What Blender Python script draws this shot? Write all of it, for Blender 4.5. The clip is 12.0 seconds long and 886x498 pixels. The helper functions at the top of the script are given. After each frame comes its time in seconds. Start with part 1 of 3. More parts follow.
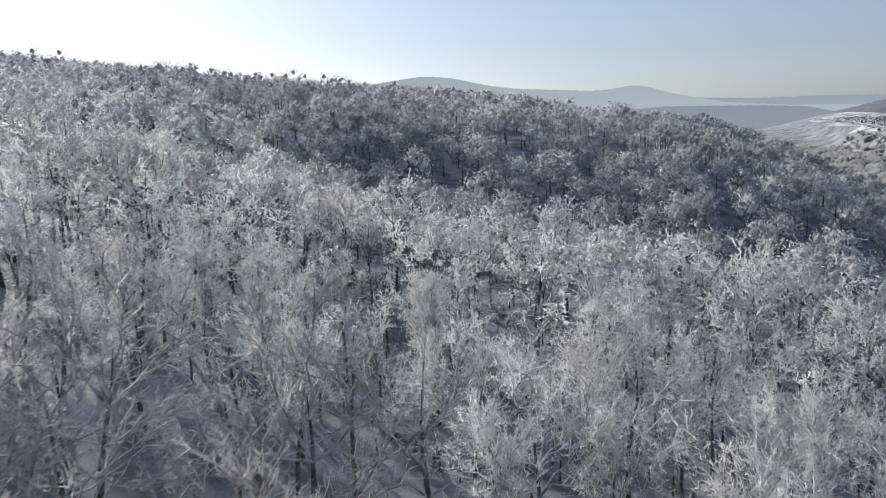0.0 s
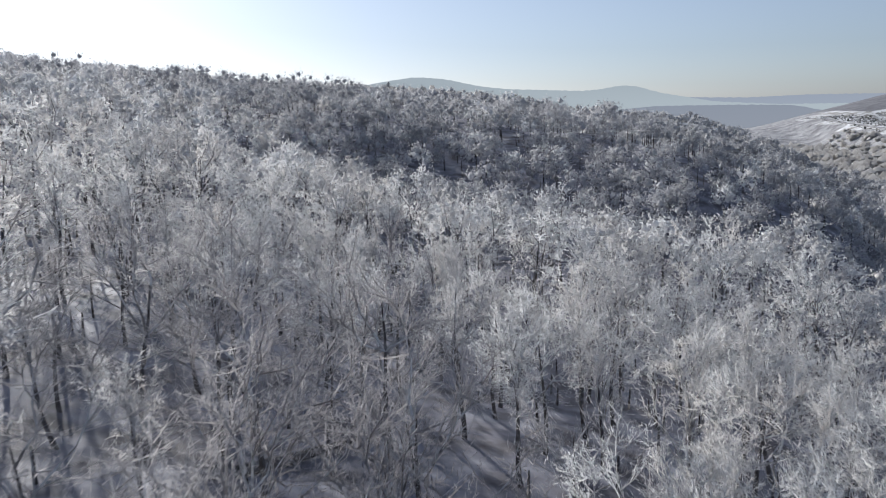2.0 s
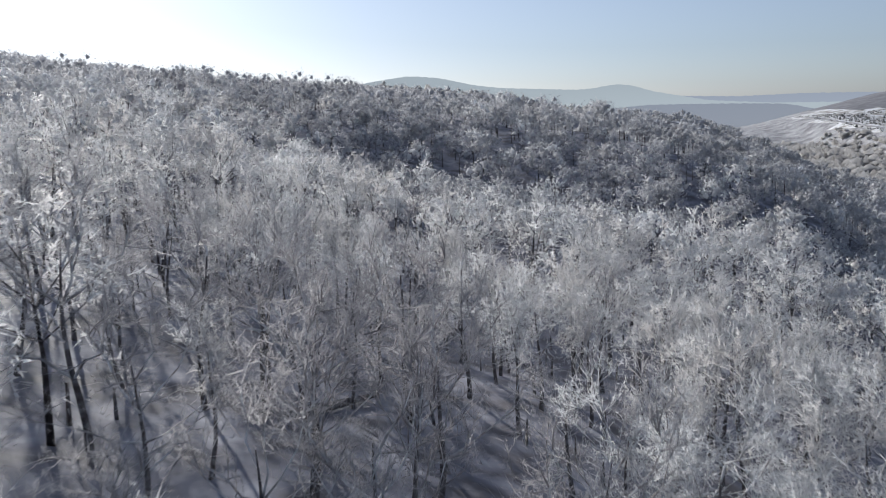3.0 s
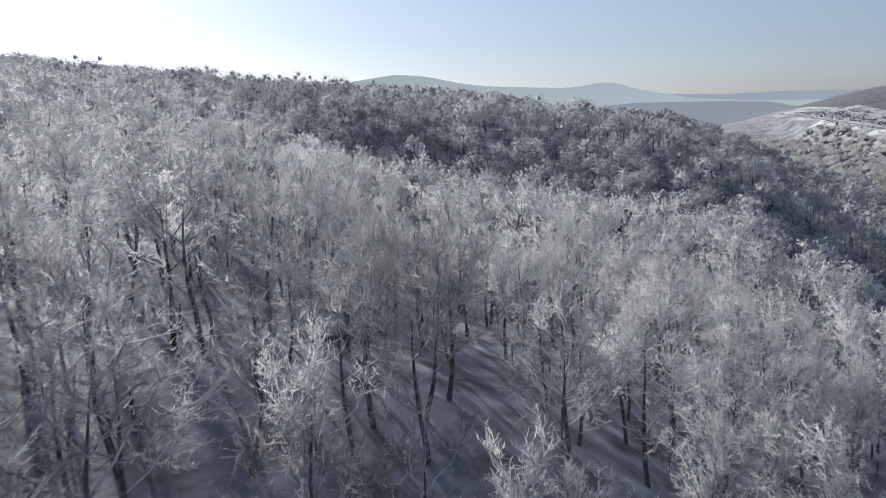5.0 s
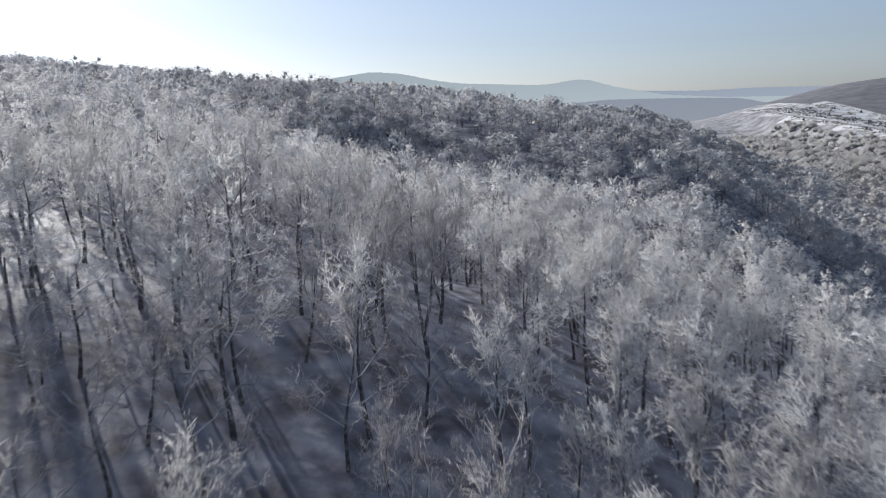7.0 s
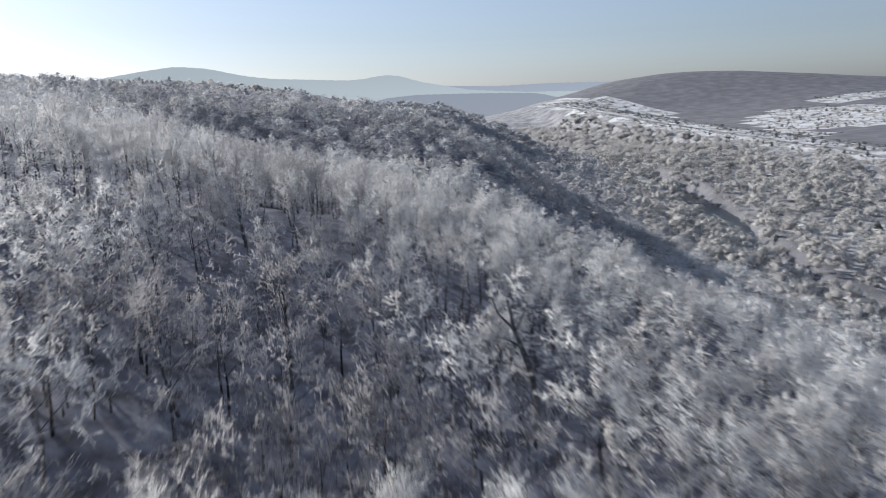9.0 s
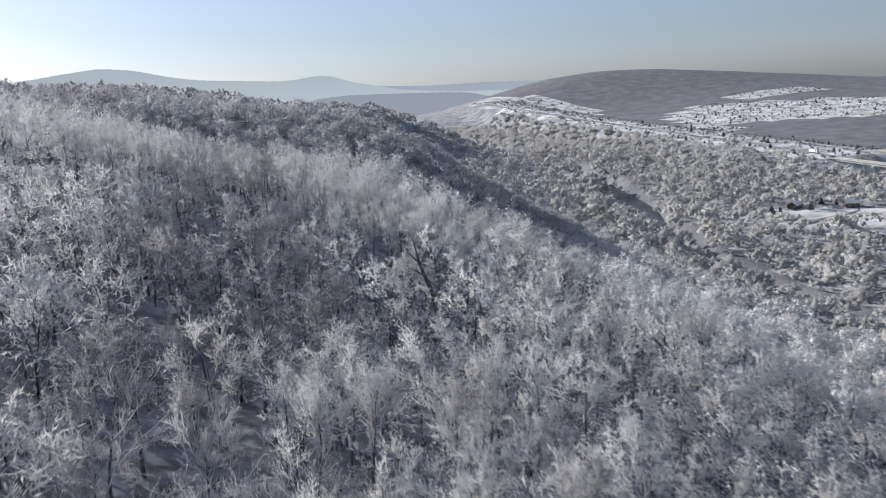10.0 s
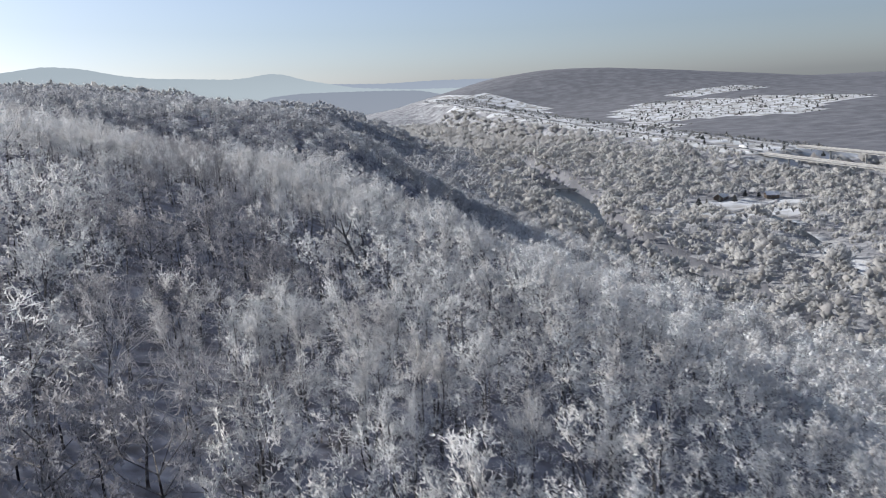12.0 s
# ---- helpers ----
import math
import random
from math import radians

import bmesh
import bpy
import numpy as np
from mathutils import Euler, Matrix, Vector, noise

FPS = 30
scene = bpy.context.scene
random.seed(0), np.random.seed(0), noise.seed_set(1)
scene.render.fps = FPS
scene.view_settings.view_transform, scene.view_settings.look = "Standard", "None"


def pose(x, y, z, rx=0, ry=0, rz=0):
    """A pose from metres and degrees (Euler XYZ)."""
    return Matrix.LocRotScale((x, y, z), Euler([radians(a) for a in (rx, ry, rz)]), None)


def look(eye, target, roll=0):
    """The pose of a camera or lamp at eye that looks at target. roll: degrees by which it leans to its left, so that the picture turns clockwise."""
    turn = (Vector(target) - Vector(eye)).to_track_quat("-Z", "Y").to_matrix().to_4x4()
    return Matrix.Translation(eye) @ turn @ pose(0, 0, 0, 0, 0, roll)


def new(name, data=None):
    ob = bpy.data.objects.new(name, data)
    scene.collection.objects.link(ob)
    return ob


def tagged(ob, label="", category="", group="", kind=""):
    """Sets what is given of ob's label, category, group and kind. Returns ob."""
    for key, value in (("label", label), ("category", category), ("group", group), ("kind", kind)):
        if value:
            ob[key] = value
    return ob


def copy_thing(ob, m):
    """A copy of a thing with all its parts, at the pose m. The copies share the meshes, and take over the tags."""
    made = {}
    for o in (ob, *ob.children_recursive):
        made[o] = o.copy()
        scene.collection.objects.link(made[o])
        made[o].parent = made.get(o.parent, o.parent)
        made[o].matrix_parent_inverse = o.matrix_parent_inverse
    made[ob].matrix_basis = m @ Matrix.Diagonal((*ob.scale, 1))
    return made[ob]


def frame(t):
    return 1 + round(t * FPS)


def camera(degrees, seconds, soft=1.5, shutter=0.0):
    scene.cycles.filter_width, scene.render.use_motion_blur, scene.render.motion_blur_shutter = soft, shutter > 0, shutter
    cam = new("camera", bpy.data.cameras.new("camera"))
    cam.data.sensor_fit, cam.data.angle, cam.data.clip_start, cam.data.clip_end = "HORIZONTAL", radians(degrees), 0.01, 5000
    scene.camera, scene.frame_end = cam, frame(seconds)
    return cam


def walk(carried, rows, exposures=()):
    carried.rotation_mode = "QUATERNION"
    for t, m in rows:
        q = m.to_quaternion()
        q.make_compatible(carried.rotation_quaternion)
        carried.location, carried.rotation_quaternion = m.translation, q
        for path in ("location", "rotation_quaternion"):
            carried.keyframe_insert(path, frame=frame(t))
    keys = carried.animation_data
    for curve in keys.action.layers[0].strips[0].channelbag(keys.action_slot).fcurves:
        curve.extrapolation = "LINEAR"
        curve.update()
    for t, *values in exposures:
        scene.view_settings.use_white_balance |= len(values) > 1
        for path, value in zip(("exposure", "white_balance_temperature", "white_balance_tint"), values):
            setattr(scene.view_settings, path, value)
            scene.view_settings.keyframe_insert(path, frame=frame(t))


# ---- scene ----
cam = camera(59.3, 12.0, soft=1.0, shutter=0.5)
# seconds, place, yaw, pitch, lean
ROWS = [
    (0.00, 0.000, 0.000, 100.000, -0.303, -9.831, 1.535),
    (0.50, -0.438, -2.246, 99.971, -0.374, -9.836, 1.554),
    (1.00, -0.917, -4.581, 99.855, -0.521, -9.805, 1.616),
    (1.50, -1.348, -6.941, 99.761, -0.754, -9.773, 1.721),
    (2.00, -1.748, -9.363, 99.674, -0.970, -9.802, 1.771),
    (2.50, -2.144, -11.717, 99.563, -1.193, -9.784, 1.876),
    (3.00, -2.535, -14.393, 99.598, -1.377, -9.887, 1.832),
    (3.50, -2.879, -17.144, 99.590, -1.589, -9.935, 1.842),
    (4.00, -3.200, -19.938, 99.569, -1.820, -9.967, 1.869),
    (4.50, -3.507, -22.734, 99.540, -2.064, -9.996, 1.907),
    (5.00, -3.806, -25.489, 99.509, -2.316, -10.032, 1.949),
    (5.50, -4.091, -28.174, 99.468, -2.585, -10.085, 2.008),
    (6.00, -4.408, -30.912, 99.399, -2.891, -10.108, 2.096),
    (6.50, -4.635, -33.907, 99.515, -3.149, -10.229, 2.085),
    (6.75, -4.821, -35.502, 99.432, -3.347, -10.232, 2.086),
    (7.00, -5.316, -38.260, 99.482, -4.084, -10.296, 2.093),
    (7.25, -6.126, -42.023, 99.585, -5.380, -10.426, 2.108),
    (7.50, -7.179, -46.646, 99.721, -7.054, -10.589, 2.126),
    (7.75, -8.405, -51.985, 99.869, -8.928, -10.752, 2.144),
    (8.00, -9.731, -57.895, 100.007, -10.820, -10.883, 2.159),
    (8.25, -11.089, -64.232, 100.114, -12.551, -10.947, 2.166),
    (8.30, -11.358, -65.538, 100.130, -12.862, -10.949, 2.166),
    (8.40, -12.009, -68.910, 100.155, -13.475, -10.949, 2.166),
    (8.50, -12.660, -72.282, 100.180, -14.088, -10.949, 2.166),
    (8.60, -13.488, -75.976, 100.348, -14.817, -10.997, 2.199),
    (8.70, -14.315, -79.670, 100.516, -15.546, -11.045, 2.233),
    (8.80, -15.143, -83.363, 100.685, -16.274, -11.092, 2.266),
    (8.90, -15.970, -87.057, 100.853, -17.003, -11.140, 2.300),
    (9.00, -16.798, -90.751, 101.021, -17.732, -11.188, 2.333),
    (9.10, -17.741, -94.269, 101.048, -18.451, -11.209, 2.437),
    (9.20, -18.683, -97.788, 101.075, -19.170, -11.231, 2.541),
    (9.30, -19.626, -101.306, 101.103, -19.890, -11.252, 2.644),
    (9.40, -20.568, -104.825, 101.130, -20.609, -11.274, 2.748),
    (9.50, -21.511, -108.343, 101.157, -21.328, -11.295, 2.852),
    (9.60, -21.814, -109.512, 101.185, -21.574, -11.321, 2.856),
    (9.70, -22.117, -110.681, 101.213, -21.820, -11.348, 2.860),
    (9.80, -22.421, -111.849, 101.241, -22.065, -11.374, 2.863),
    (9.90, -22.724, -113.018, 101.269, -22.311, -11.401, 2.867),
    (10.00, -23.027, -114.187, 101.297, -22.557, -11.427, 2.871),
    (10.50, -23.956, -118.879, 101.390, -23.498, -11.504, 2.942),
    (11.00, -24.875, -123.787, 101.604, -24.429, -11.585, 2.964),
    (11.50, -25.716, -128.821, 101.748, -25.227, -11.668, 2.923),
    (12.00, -26.425, -133.981, 102.002, -25.872, -11.743, 2.936),
]
walk(cam, [(t, pose(x, y, z, 90 + pitch, lean, yaw)) for t, x, y, z, yaw, pitch, lean in ROWS], [(0.0, 0.12, 5800, 10), (6.5, 0.12, 5800, 10), (9.0, 0.26, 5800, 10), (12.0, 0.26, 5800, 10)])

# ---- world and light ----
SUN_AZ, SUN_EL = -27.0, 23.0
world = bpy.data.worlds.new("sky")
scene.world = world
world.use_nodes = True
wn = world.node_tree.nodes
sky = wn.new("ShaderNodeTexSky")
sky.sky_type = "NISHITA"
sky.sun_disc = False
sky.sun_elevation, sky.sun_rotation = radians(SUN_EL), radians(SUN_AZ)
sky.altitude, sky.air_density, sky.dust_density, sky.ozone_density = 300.0, 1.0, 0.75, 3.0
wn["Background"].inputs["Strength"].default_value = 0.075
# winter mist takes the colour out of the low sky
pale_sky = wn.new("ShaderNodeHueSaturation")
pale_sky.inputs["Saturation"].default_value = 0.54
world.node_tree.links.new(sky.outputs[0], pale_sky.inputs["Color"])
cool_sky = wn.new("ShaderNodeMix")
cool_sky.data_type, cool_sky.blend_type = "RGBA", "MULTIPLY"
cool_sky.inputs["Factor"].default_value = 1.0
cool_sky.inputs[7].default_value = (0.97, 0.985, 1.04, 1)
world.node_tree.links.new(pale_sky.outputs[0], cool_sky.inputs[6])
world.node_tree.links.new(cool_sky.outputs[2], wn["Background"].inputs["Color"])

sun = new("sun", bpy.data.lights.new("sun", "SUN"))
sun.data.energy, sun.data.angle, sun.data.color = 5.0, radians(1.0), (1.0, 0.91, 0.78)
sun_from = Vector((math.sin(radians(SUN_AZ)) * math.cos(radians(SUN_EL)), math.cos(radians(SUN_AZ)) * math.cos(radians(SUN_EL)), math.sin(radians(SUN_EL))))
sun.matrix_world = look(tuple(sun_from * 500), (0, 0, 0))


# ---- materials ----
def material(name, rough=0.8):
    m = bpy.data.materials.new(name)
    m.use_nodes = True
    nt = m.node_tree
    b = nt.nodes["Principled BSDF"]
    b.inputs["Roughness"].default_value = rough
    b.inputs["Specular IOR Level"].default_value = 0.2
    return m, nt, b


def noise_node(nt, scale, detail=3.0, coord="Object"):
    tc = nt.nodes.new("ShaderNodeTexCoord")
    n = nt.nodes.new("ShaderNodeTexNoise")
    n.inputs["Scale"].default_value, n.inputs["Detail"].default_value = scale, detail
    nt.links.new(tc.outputs[coord], n.inputs["Vector"])
    return n.outputs["Fac"]


def ramp(nt, fac, stops):
    r = nt.nodes.new("ShaderNodeValToRGB")
    e = r.color_ramp.elements
    while len(e) < len(stops):
        e.new(0.5)
    for el, (p, c) in zip(e, stops):
        el.position, el.color = p, (*c, 1)
    nt.links.new(fac, r.inputs["Fac"])
    return r.outputs["Color"]


def mixed(nt, fac, a, b, kind="MIX"):
    n = nt.nodes.new("ShaderNodeMix")
    n.data_type, n.blend_type = "RGBA", kind
    for sock, v in ((n.inputs["Factor"], fac), (n.inputs[6], a), (n.inputs[7], b)):
        if hasattr(v, "is_linked"):
            nt.links.new(v, sock)
        elif isinstance(v, tuple):
            sock.default_value = (*v, 1)
        else:
            sock.default_value = v
    return n.outputs[2]


def bump(nt, b, fac, strength, distance):
    n = nt.nodes.new("ShaderNodeBump")
    n.inputs["Strength"].default_value, n.inputs["Distance"].default_value = strength, distance
    nt.links.new(fac, n.inputs["Height"])
    nt.links.new(n.outputs["Normal"], b.inputs["Normal"])


def frost_material(name, pale, tan, glow=0.35, patches=0.16):
    """Rime-coated twigs: pale ice with bark showing here and there; thin enough to let light through."""
    m, nt, b = material(name, 0.65)
    stand = nt.nodes.new("ShaderNodeNewGeometry")
    n = nt.nodes.new("ShaderNodeTexNoise")
    n.inputs["Scale"].default_value, n.inputs["Detail"].default_value = patches, 3.0
    nt.links.new(stand.outputs["Position"], n.inputs["Vector"])
    patch = ramp(nt, n.outputs["Fac"], [(0.38, tan), (0.56, pale)])
    each = ramp(nt, stand.outputs["Random Per Island"], [(0.0, (0.8, 0.79, 0.78)), (0.2, (0.95, 0.95, 0.95)), (1.0, (1.0, 1.0, 1.0))])
    col = mixed(nt, 1.0, patch, each, "MULTIPLY")
    nt.links.new(col, b.inputs["Base Color"])
    t = nt.nodes.new("ShaderNodeBsdfTranslucent")
    nt.links.new(col, t.inputs["Color"])
    mix = nt.nodes.new("ShaderNodeMixShader")
    mix.inputs[0].default_value = glow
    nt.links.new(b.outputs[0], mix.inputs[1])
    nt.links.new(t.outputs[0], mix.inputs[2])
    nt.links.new(mix.outputs[0], nt.nodes["Material Output"].inputs["Surface"])
    return m


FROST = frost_material("rime_twigs", (0.91, 0.915, 0.925), (0.8, 0.775, 0.76), 0.5)
LIMB_RIME = frost_material("half_rimed_limbs", (0.72, 0.72, 0.73), (0.3, 0.28, 0.27), 0.1, 1.4)
FROST_FAR = frost_material("rime_woods", (0.76, 0.745, 0.725), (0.62, 0.6, 0.58), 0.5, 0.045)

# rime darkened to put the far slope's shade into the twig colour
SHADE_TWIGS = frost_material("shade_toned_twigs", (0.7, 0.7, 0.72), (0.56, 0.555, 0.57), 0.5)

# thin rime, toned darker again for the shade uphill of the flight line
THIN = frost_material("thin_rime_shade_twigs", (0.58, 0.57, 0.59), (0.44, 0.425, 0.44), 0.4)

BARK, _nt, _b = material("bark", 0.9)
_c = ramp(_nt, noise_node(_nt, 2.6, 5.0), [(0.34, (0.07, 0.062, 0.06)), (0.52, (0.15, 0.14, 0.14)), (0.7, (0.33, 0.325, 0.335))])
_nt.links.new(_c, _b.inputs["Base Color"])
bump(_nt, _b, noise_node(_nt, 25.0, 4.0), 0.6, 0.02)

# leaf litter and snow, darkened and blued for the shade under the wood
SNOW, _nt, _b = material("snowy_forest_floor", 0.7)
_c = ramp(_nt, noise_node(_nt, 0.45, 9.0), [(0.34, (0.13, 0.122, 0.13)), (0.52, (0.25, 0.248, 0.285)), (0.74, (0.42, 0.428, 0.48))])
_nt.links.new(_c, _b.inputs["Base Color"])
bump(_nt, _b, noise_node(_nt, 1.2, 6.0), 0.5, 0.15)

BRUSH, _nt, _b = material("far_woodland", 0.9)
_c = ramp(_nt, noise_node(_nt, 0.06, 9.0), [(0.34, (0.24, 0.235, 0.245)), (0.5, (0.36, 0.36, 0.375)), (0.66, (0.5, 0.5, 0.51))])
_nt.links.new(_c, _b.inputs["Base Color"])
bump(_nt, _b, noise_node(_nt, 0.12, 6.0), 1.0, 4.0)

NAP, _nt, _b = material("grey_hill_woodland", 0.9)
_c = ramp(_nt, noise_node(_nt, 0.05, 10.0), [(0.34, (0.165, 0.165, 0.18)), (0.5, (0.2, 0.2, 0.217)), (0.66, (0.245, 0.245, 0.26))])
_nt.links.new(_c, _b.inputs["Base Color"])
bump(_nt, _b, noise_node(_nt, 0.22, 5.0), 0.5, 1.0)

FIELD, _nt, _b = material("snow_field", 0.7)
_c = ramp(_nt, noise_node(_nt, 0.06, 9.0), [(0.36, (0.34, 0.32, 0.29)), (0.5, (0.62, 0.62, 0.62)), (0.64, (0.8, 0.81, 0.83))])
_nt.links.new(_c, _b.inputs["Base Color"])

WATER, _nt, _b = material("river_water", 0.3)
_b.inputs["Base Color"].default_value = (0.03, 0.04, 0.05, 1)
_b.inputs["Specular IOR Level"].default_value = 0.3
bump(_nt, _b, noise_node(_nt, 0.6, 4.0), 0.15, 0.1)

CONCRETE, _nt, _b = material("weathered_concrete", 0.85)
_c = ramp(_nt, noise_node(_nt, 0.4, 6.0), [(0.3, (0.33, 0.32, 0.3)), (0.7, (0.52, 0.51, 0.49))])
_nt.links.new(_c, _b.inputs["Base Color"])

ROAD, _nt, _b = material("salted_asphalt", 0.85)
_c = ramp(_nt, noise_node(_nt, 0.15, 6.0), [(0.35, (0.2, 0.2, 0.21)), (0.65, (0.42, 0.42, 0.43))])
_nt.links.new(_c, _b.inputs["Base Color"])

# ---- the lie of the land ----
KNOLLS = [
    (-40, -120, 110, -15.2),
    (140, 480, 110, 19.7),
    (60, 160, 30, 10.4),
    (0, 100, 30, -8.8),
    (-100, 220, 45, -7.2),
    (120, 320, 30, 13.3),
    (180, 520, 45, 16.1),
    (140, 220, 30, 9.8),
    (180, 80, 45, -7.1),
    (20, 20, 30, 4.4),
    (220, 320, 45, -7.1),
    (-200, -100, 70, 9.3),
    (0, 160, 30, 2.8),
    (-80, 580, 70, 5.4),
    (60, 120, 30, 9.5),
    (-20, 440, 30, 5.7),
    (60, -160, 45, 4.9),
    (-40, -160, 30, -5.3),
    (60, 80, 30, -7.8),
    (60, 320, 30, 4.0),
    (-80, 340, 70, -4.4),
    (40, 220, 30, 6.3),
    (200, -80, 70, -2.1),
    (320, 220, 70, -2.6),
    (-115, 205, 42, 10.0),
    (38, 82, 24, 5.0),
    (50, 76, 24, 2.3),
    (3, 32, 17, -3.4),
    (-16, -2, 16, 2.2),
    (20, 450, 60, -11.0),
    (185, 505, 45, 9.0),
    (-25, -14, 16, -3.0),
    (-15, -58, 14, -3.0),
    (30, -50, 22, 4.0),
    (0, -72, 14, 2.5),
    (13, -2, 12, -2.5),
    (-5, 5, 18, 1.6),
    (120, 95, 36, 3.6),
    (130, 0, 18, -2.5),
]
RANGES = [
    (930, 1520, 190, 48), (1250, 1420, 280, 50), (1750, 1250, 400, 12), (640, 1330, 110, 20), (-900, 1500, 500, 10), (2600, 2600, 900, 2), (-2600, 2400, 1000, 40),
]
RIVER = [(170, 60), (186, 130), (212, 188), (240, 238), (268, 293), (298, 356), (312, 407), (345, 500), (360, 700)]
WATER_Z = 26.6


def river_distance(x, y):
    d = np.full(np.shape(x), 1e9)
    for (ax, ay), (bx, by) in zip(RIVER, RIVER[1:]):
        ux, uy = bx - ax, by - ay
        k = np.clip(((x - ax) * ux + (y - ay) * uy) / (ux * ux + uy * uy), 0, 1)
        d = np.minimum(d, np.hypot(x - ax - k * ux, y - ay - k * uy))
    return d


def pool(y):
    """The river widens in a bend."""
    return 4.0 * np.exp(-((y - 262) / 48) ** 2)


def lane_x(y):
    """The highway's middle, and its height."""
    return 400 + 0.2 * y


def lane_z(y):
    return np.interp(y, [100, 300, 560, 780, 1020, 1250, 1700], [42, 42, 47.5, 54, 64.5, 74, 80])


def ground(x, y):
    x, y = np.asarray(x, float), np.asarray(y, float)
    z = 31 + 78 / (1 + np.exp(np.clip((x - 45 - 0.12 * np.minimum(y, 900)) / 45, -60, 60)))
    for kx, ky, s, h in KNOLLS:
        z = z + h * np.exp(-((x - kx) ** 2 + (y - ky) ** 2) / (2 * s * s))
    away = np.clip((np.hypot(x, y) - 600) / 350, 0, 1)
    for kx, ky, s, h in RANGES:
        z = z + away * h * np.exp(-((x - kx) ** 2 + (y - ky) ** 2) / (2 * s * s))
    # gentle rise on the valley's far side, with a bench for the highway
    off = x - lane_x(y)
    rise = np.clip((off + 40) / 500, 0, 1) * 26
    z = z + rise * np.clip((y - 200) / 400, 0, 1)
    bench = np.exp(-(off - 15) ** 4 / 60.0 ** 4) * np.clip((y - 270) / 26, 0, 1) * np.clip((1500 - y) / 200, 0, 1)
    z = z * (1 - bench) + (lane_z(y) - 0.6) * bench
    z = z + 0.35 * np.sin(x * 0.21 + 1.3 * np.sin(y * 0.13)) + 0.3 * np.sin(y * 0.27 + 0.9 * np.sin(x * 0.17))
    k = np.clip((river_distance(x, y) - 7 - pool(y)) / 5, 0, 1)
    return np.where(k < 1, np.minimum(z, WATER_Z - 1.2 + k * np.maximum(z - WATER_Z + 1.2, 0)), z)


def mesh_from(name, verts, faces, mats, index=None, smooth=False, normals=None):
    """verts (n, 3), faces (m, 3) or (m, 4) arrays."""
    me = bpy.data.meshes.new(name)
    n = faces.shape[1]
    me.vertices.add(len(verts))
    me.vertices.foreach_set("co", np.ascontiguousarray(verts, dtype=np.float32).ravel())
    me.loops.add(faces.size)
    me.loops.foreach_set("vertex_index", np.ascontiguousarray(faces, dtype=np.int32).ravel())
    me.polygons.add(len(faces))
    me.polygons.foreach_set("loop_start", np.arange(0, faces.size, n, dtype=np.int32))
    if index is not None:
        me.polygons.foreach_set("material_index", np.ascontiguousarray(index, dtype=np.int32))
    me.polygons.foreach_set("use_smooth", np.full(len(faces), smooth))
    for m in mats:
        me.materials.append(m)
    me.update(calc_edges=True)
    if normals is not None:
        me.normals_split_custom_set_from_vertices(normals.astype(np.float32))
    return me


def stretched(lo, hi, step, far, grow):
    inner = list(np.arange(lo, hi + 0.1, step))
    up_, s = [hi], step
    while up_[-1] < far:
        s *= grow
        up_.append(up_[-1] + s)
    dn, s = [lo], step
    while dn[-1] > -far:
        s *= grow
        dn.append(dn[-1] - s)
    return np.array(sorted(dn[1:]) + inner + up_[1:])


def in_clearing(x, y):
    a = ((x - 298) / 44) ** 2 + ((y - 173) / 33) ** 2 + 0.35 * np.sin(x * 0.17 + 1) * np.sin(y * 0.21) < 1
    b = (y > 44) & (y < 140) & (np.abs(x - 262 - 0.62 * (y - 100)) < 4.5 + 3 * np.sin(y * 0.17))
    c = ((x - 393) / 12) ** 2 + ((y - 618) / 32) ** 2 < 1
    return a | b | c


def in_field(x, y):
    """Snowy pasture between the highway and the wooded hill, broken by copses."""
    off = x - lane_x(y)
    copse = np.sin(x * 0.021 + 2.0 * np.sin(y * 0.009)) + np.sin(y * 0.017 + 1.5 * np.sin(x * 0.013) + 1.0)
    afar = ((x - 900) / 240) ** 2 + ((y - 2150) / 240) ** 2 < 1
    pasture = ((x - 880) / 165) ** 2 + ((y - 750) / 190) ** 2 < 1 + 0.25 * copse
    upper = ((x - 1060) / 110) ** 2 + ((y - 960) / 60) ** 2 < 1 + 0.4 * copse
    strip = (off > -22) & (y > 270) & (off < 95 + 0.04 * y + 25 * np.sin(y * 0.013)) & (y < 1480) & ((off < 75) | (copse > -0.6))
    return afar | strip | pasture | upper


gx = stretched(-120, 330, 4.5, 4600, 1.06)
gy = stretched(-190, 400, 4.5, 4600, 1.06)
X, Y = np.meshgrid(gx, gy)
Z = ground(X, Y)
nx, ny = len(gx), len(gy)
idx = np.arange(nx * ny).reshape(ny, nx)
quads = np.stack([idx[:-1, :-1], idx[:-1, 1:], idx[1:, 1:], idx[1:, :-1]], -1).reshape(-1, 4)
cx, cy = ((X[:-1, :-1] + X[1:, 1:]) / 2).ravel(), ((Y[:-1, :-1] + Y[1:, 1:]) / 2).ravel()
low_floor = (ground(cx, cy) < 50) & (cx > 100)
far_off = (np.hypot(cx + 10, cy) > 380) | low_floor
hillside = (cx - lane_x(cy) > 60) & (np.hypot(cx, cy) > 560)
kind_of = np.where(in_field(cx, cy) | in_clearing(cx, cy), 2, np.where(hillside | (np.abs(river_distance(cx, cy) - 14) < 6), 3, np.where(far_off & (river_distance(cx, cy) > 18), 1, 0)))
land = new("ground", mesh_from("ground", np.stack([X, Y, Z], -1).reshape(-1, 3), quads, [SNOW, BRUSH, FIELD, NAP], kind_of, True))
tagged(land, "snow-covered wooded hills with a river valley", "ground", kind="structure")

# ---- trees ----


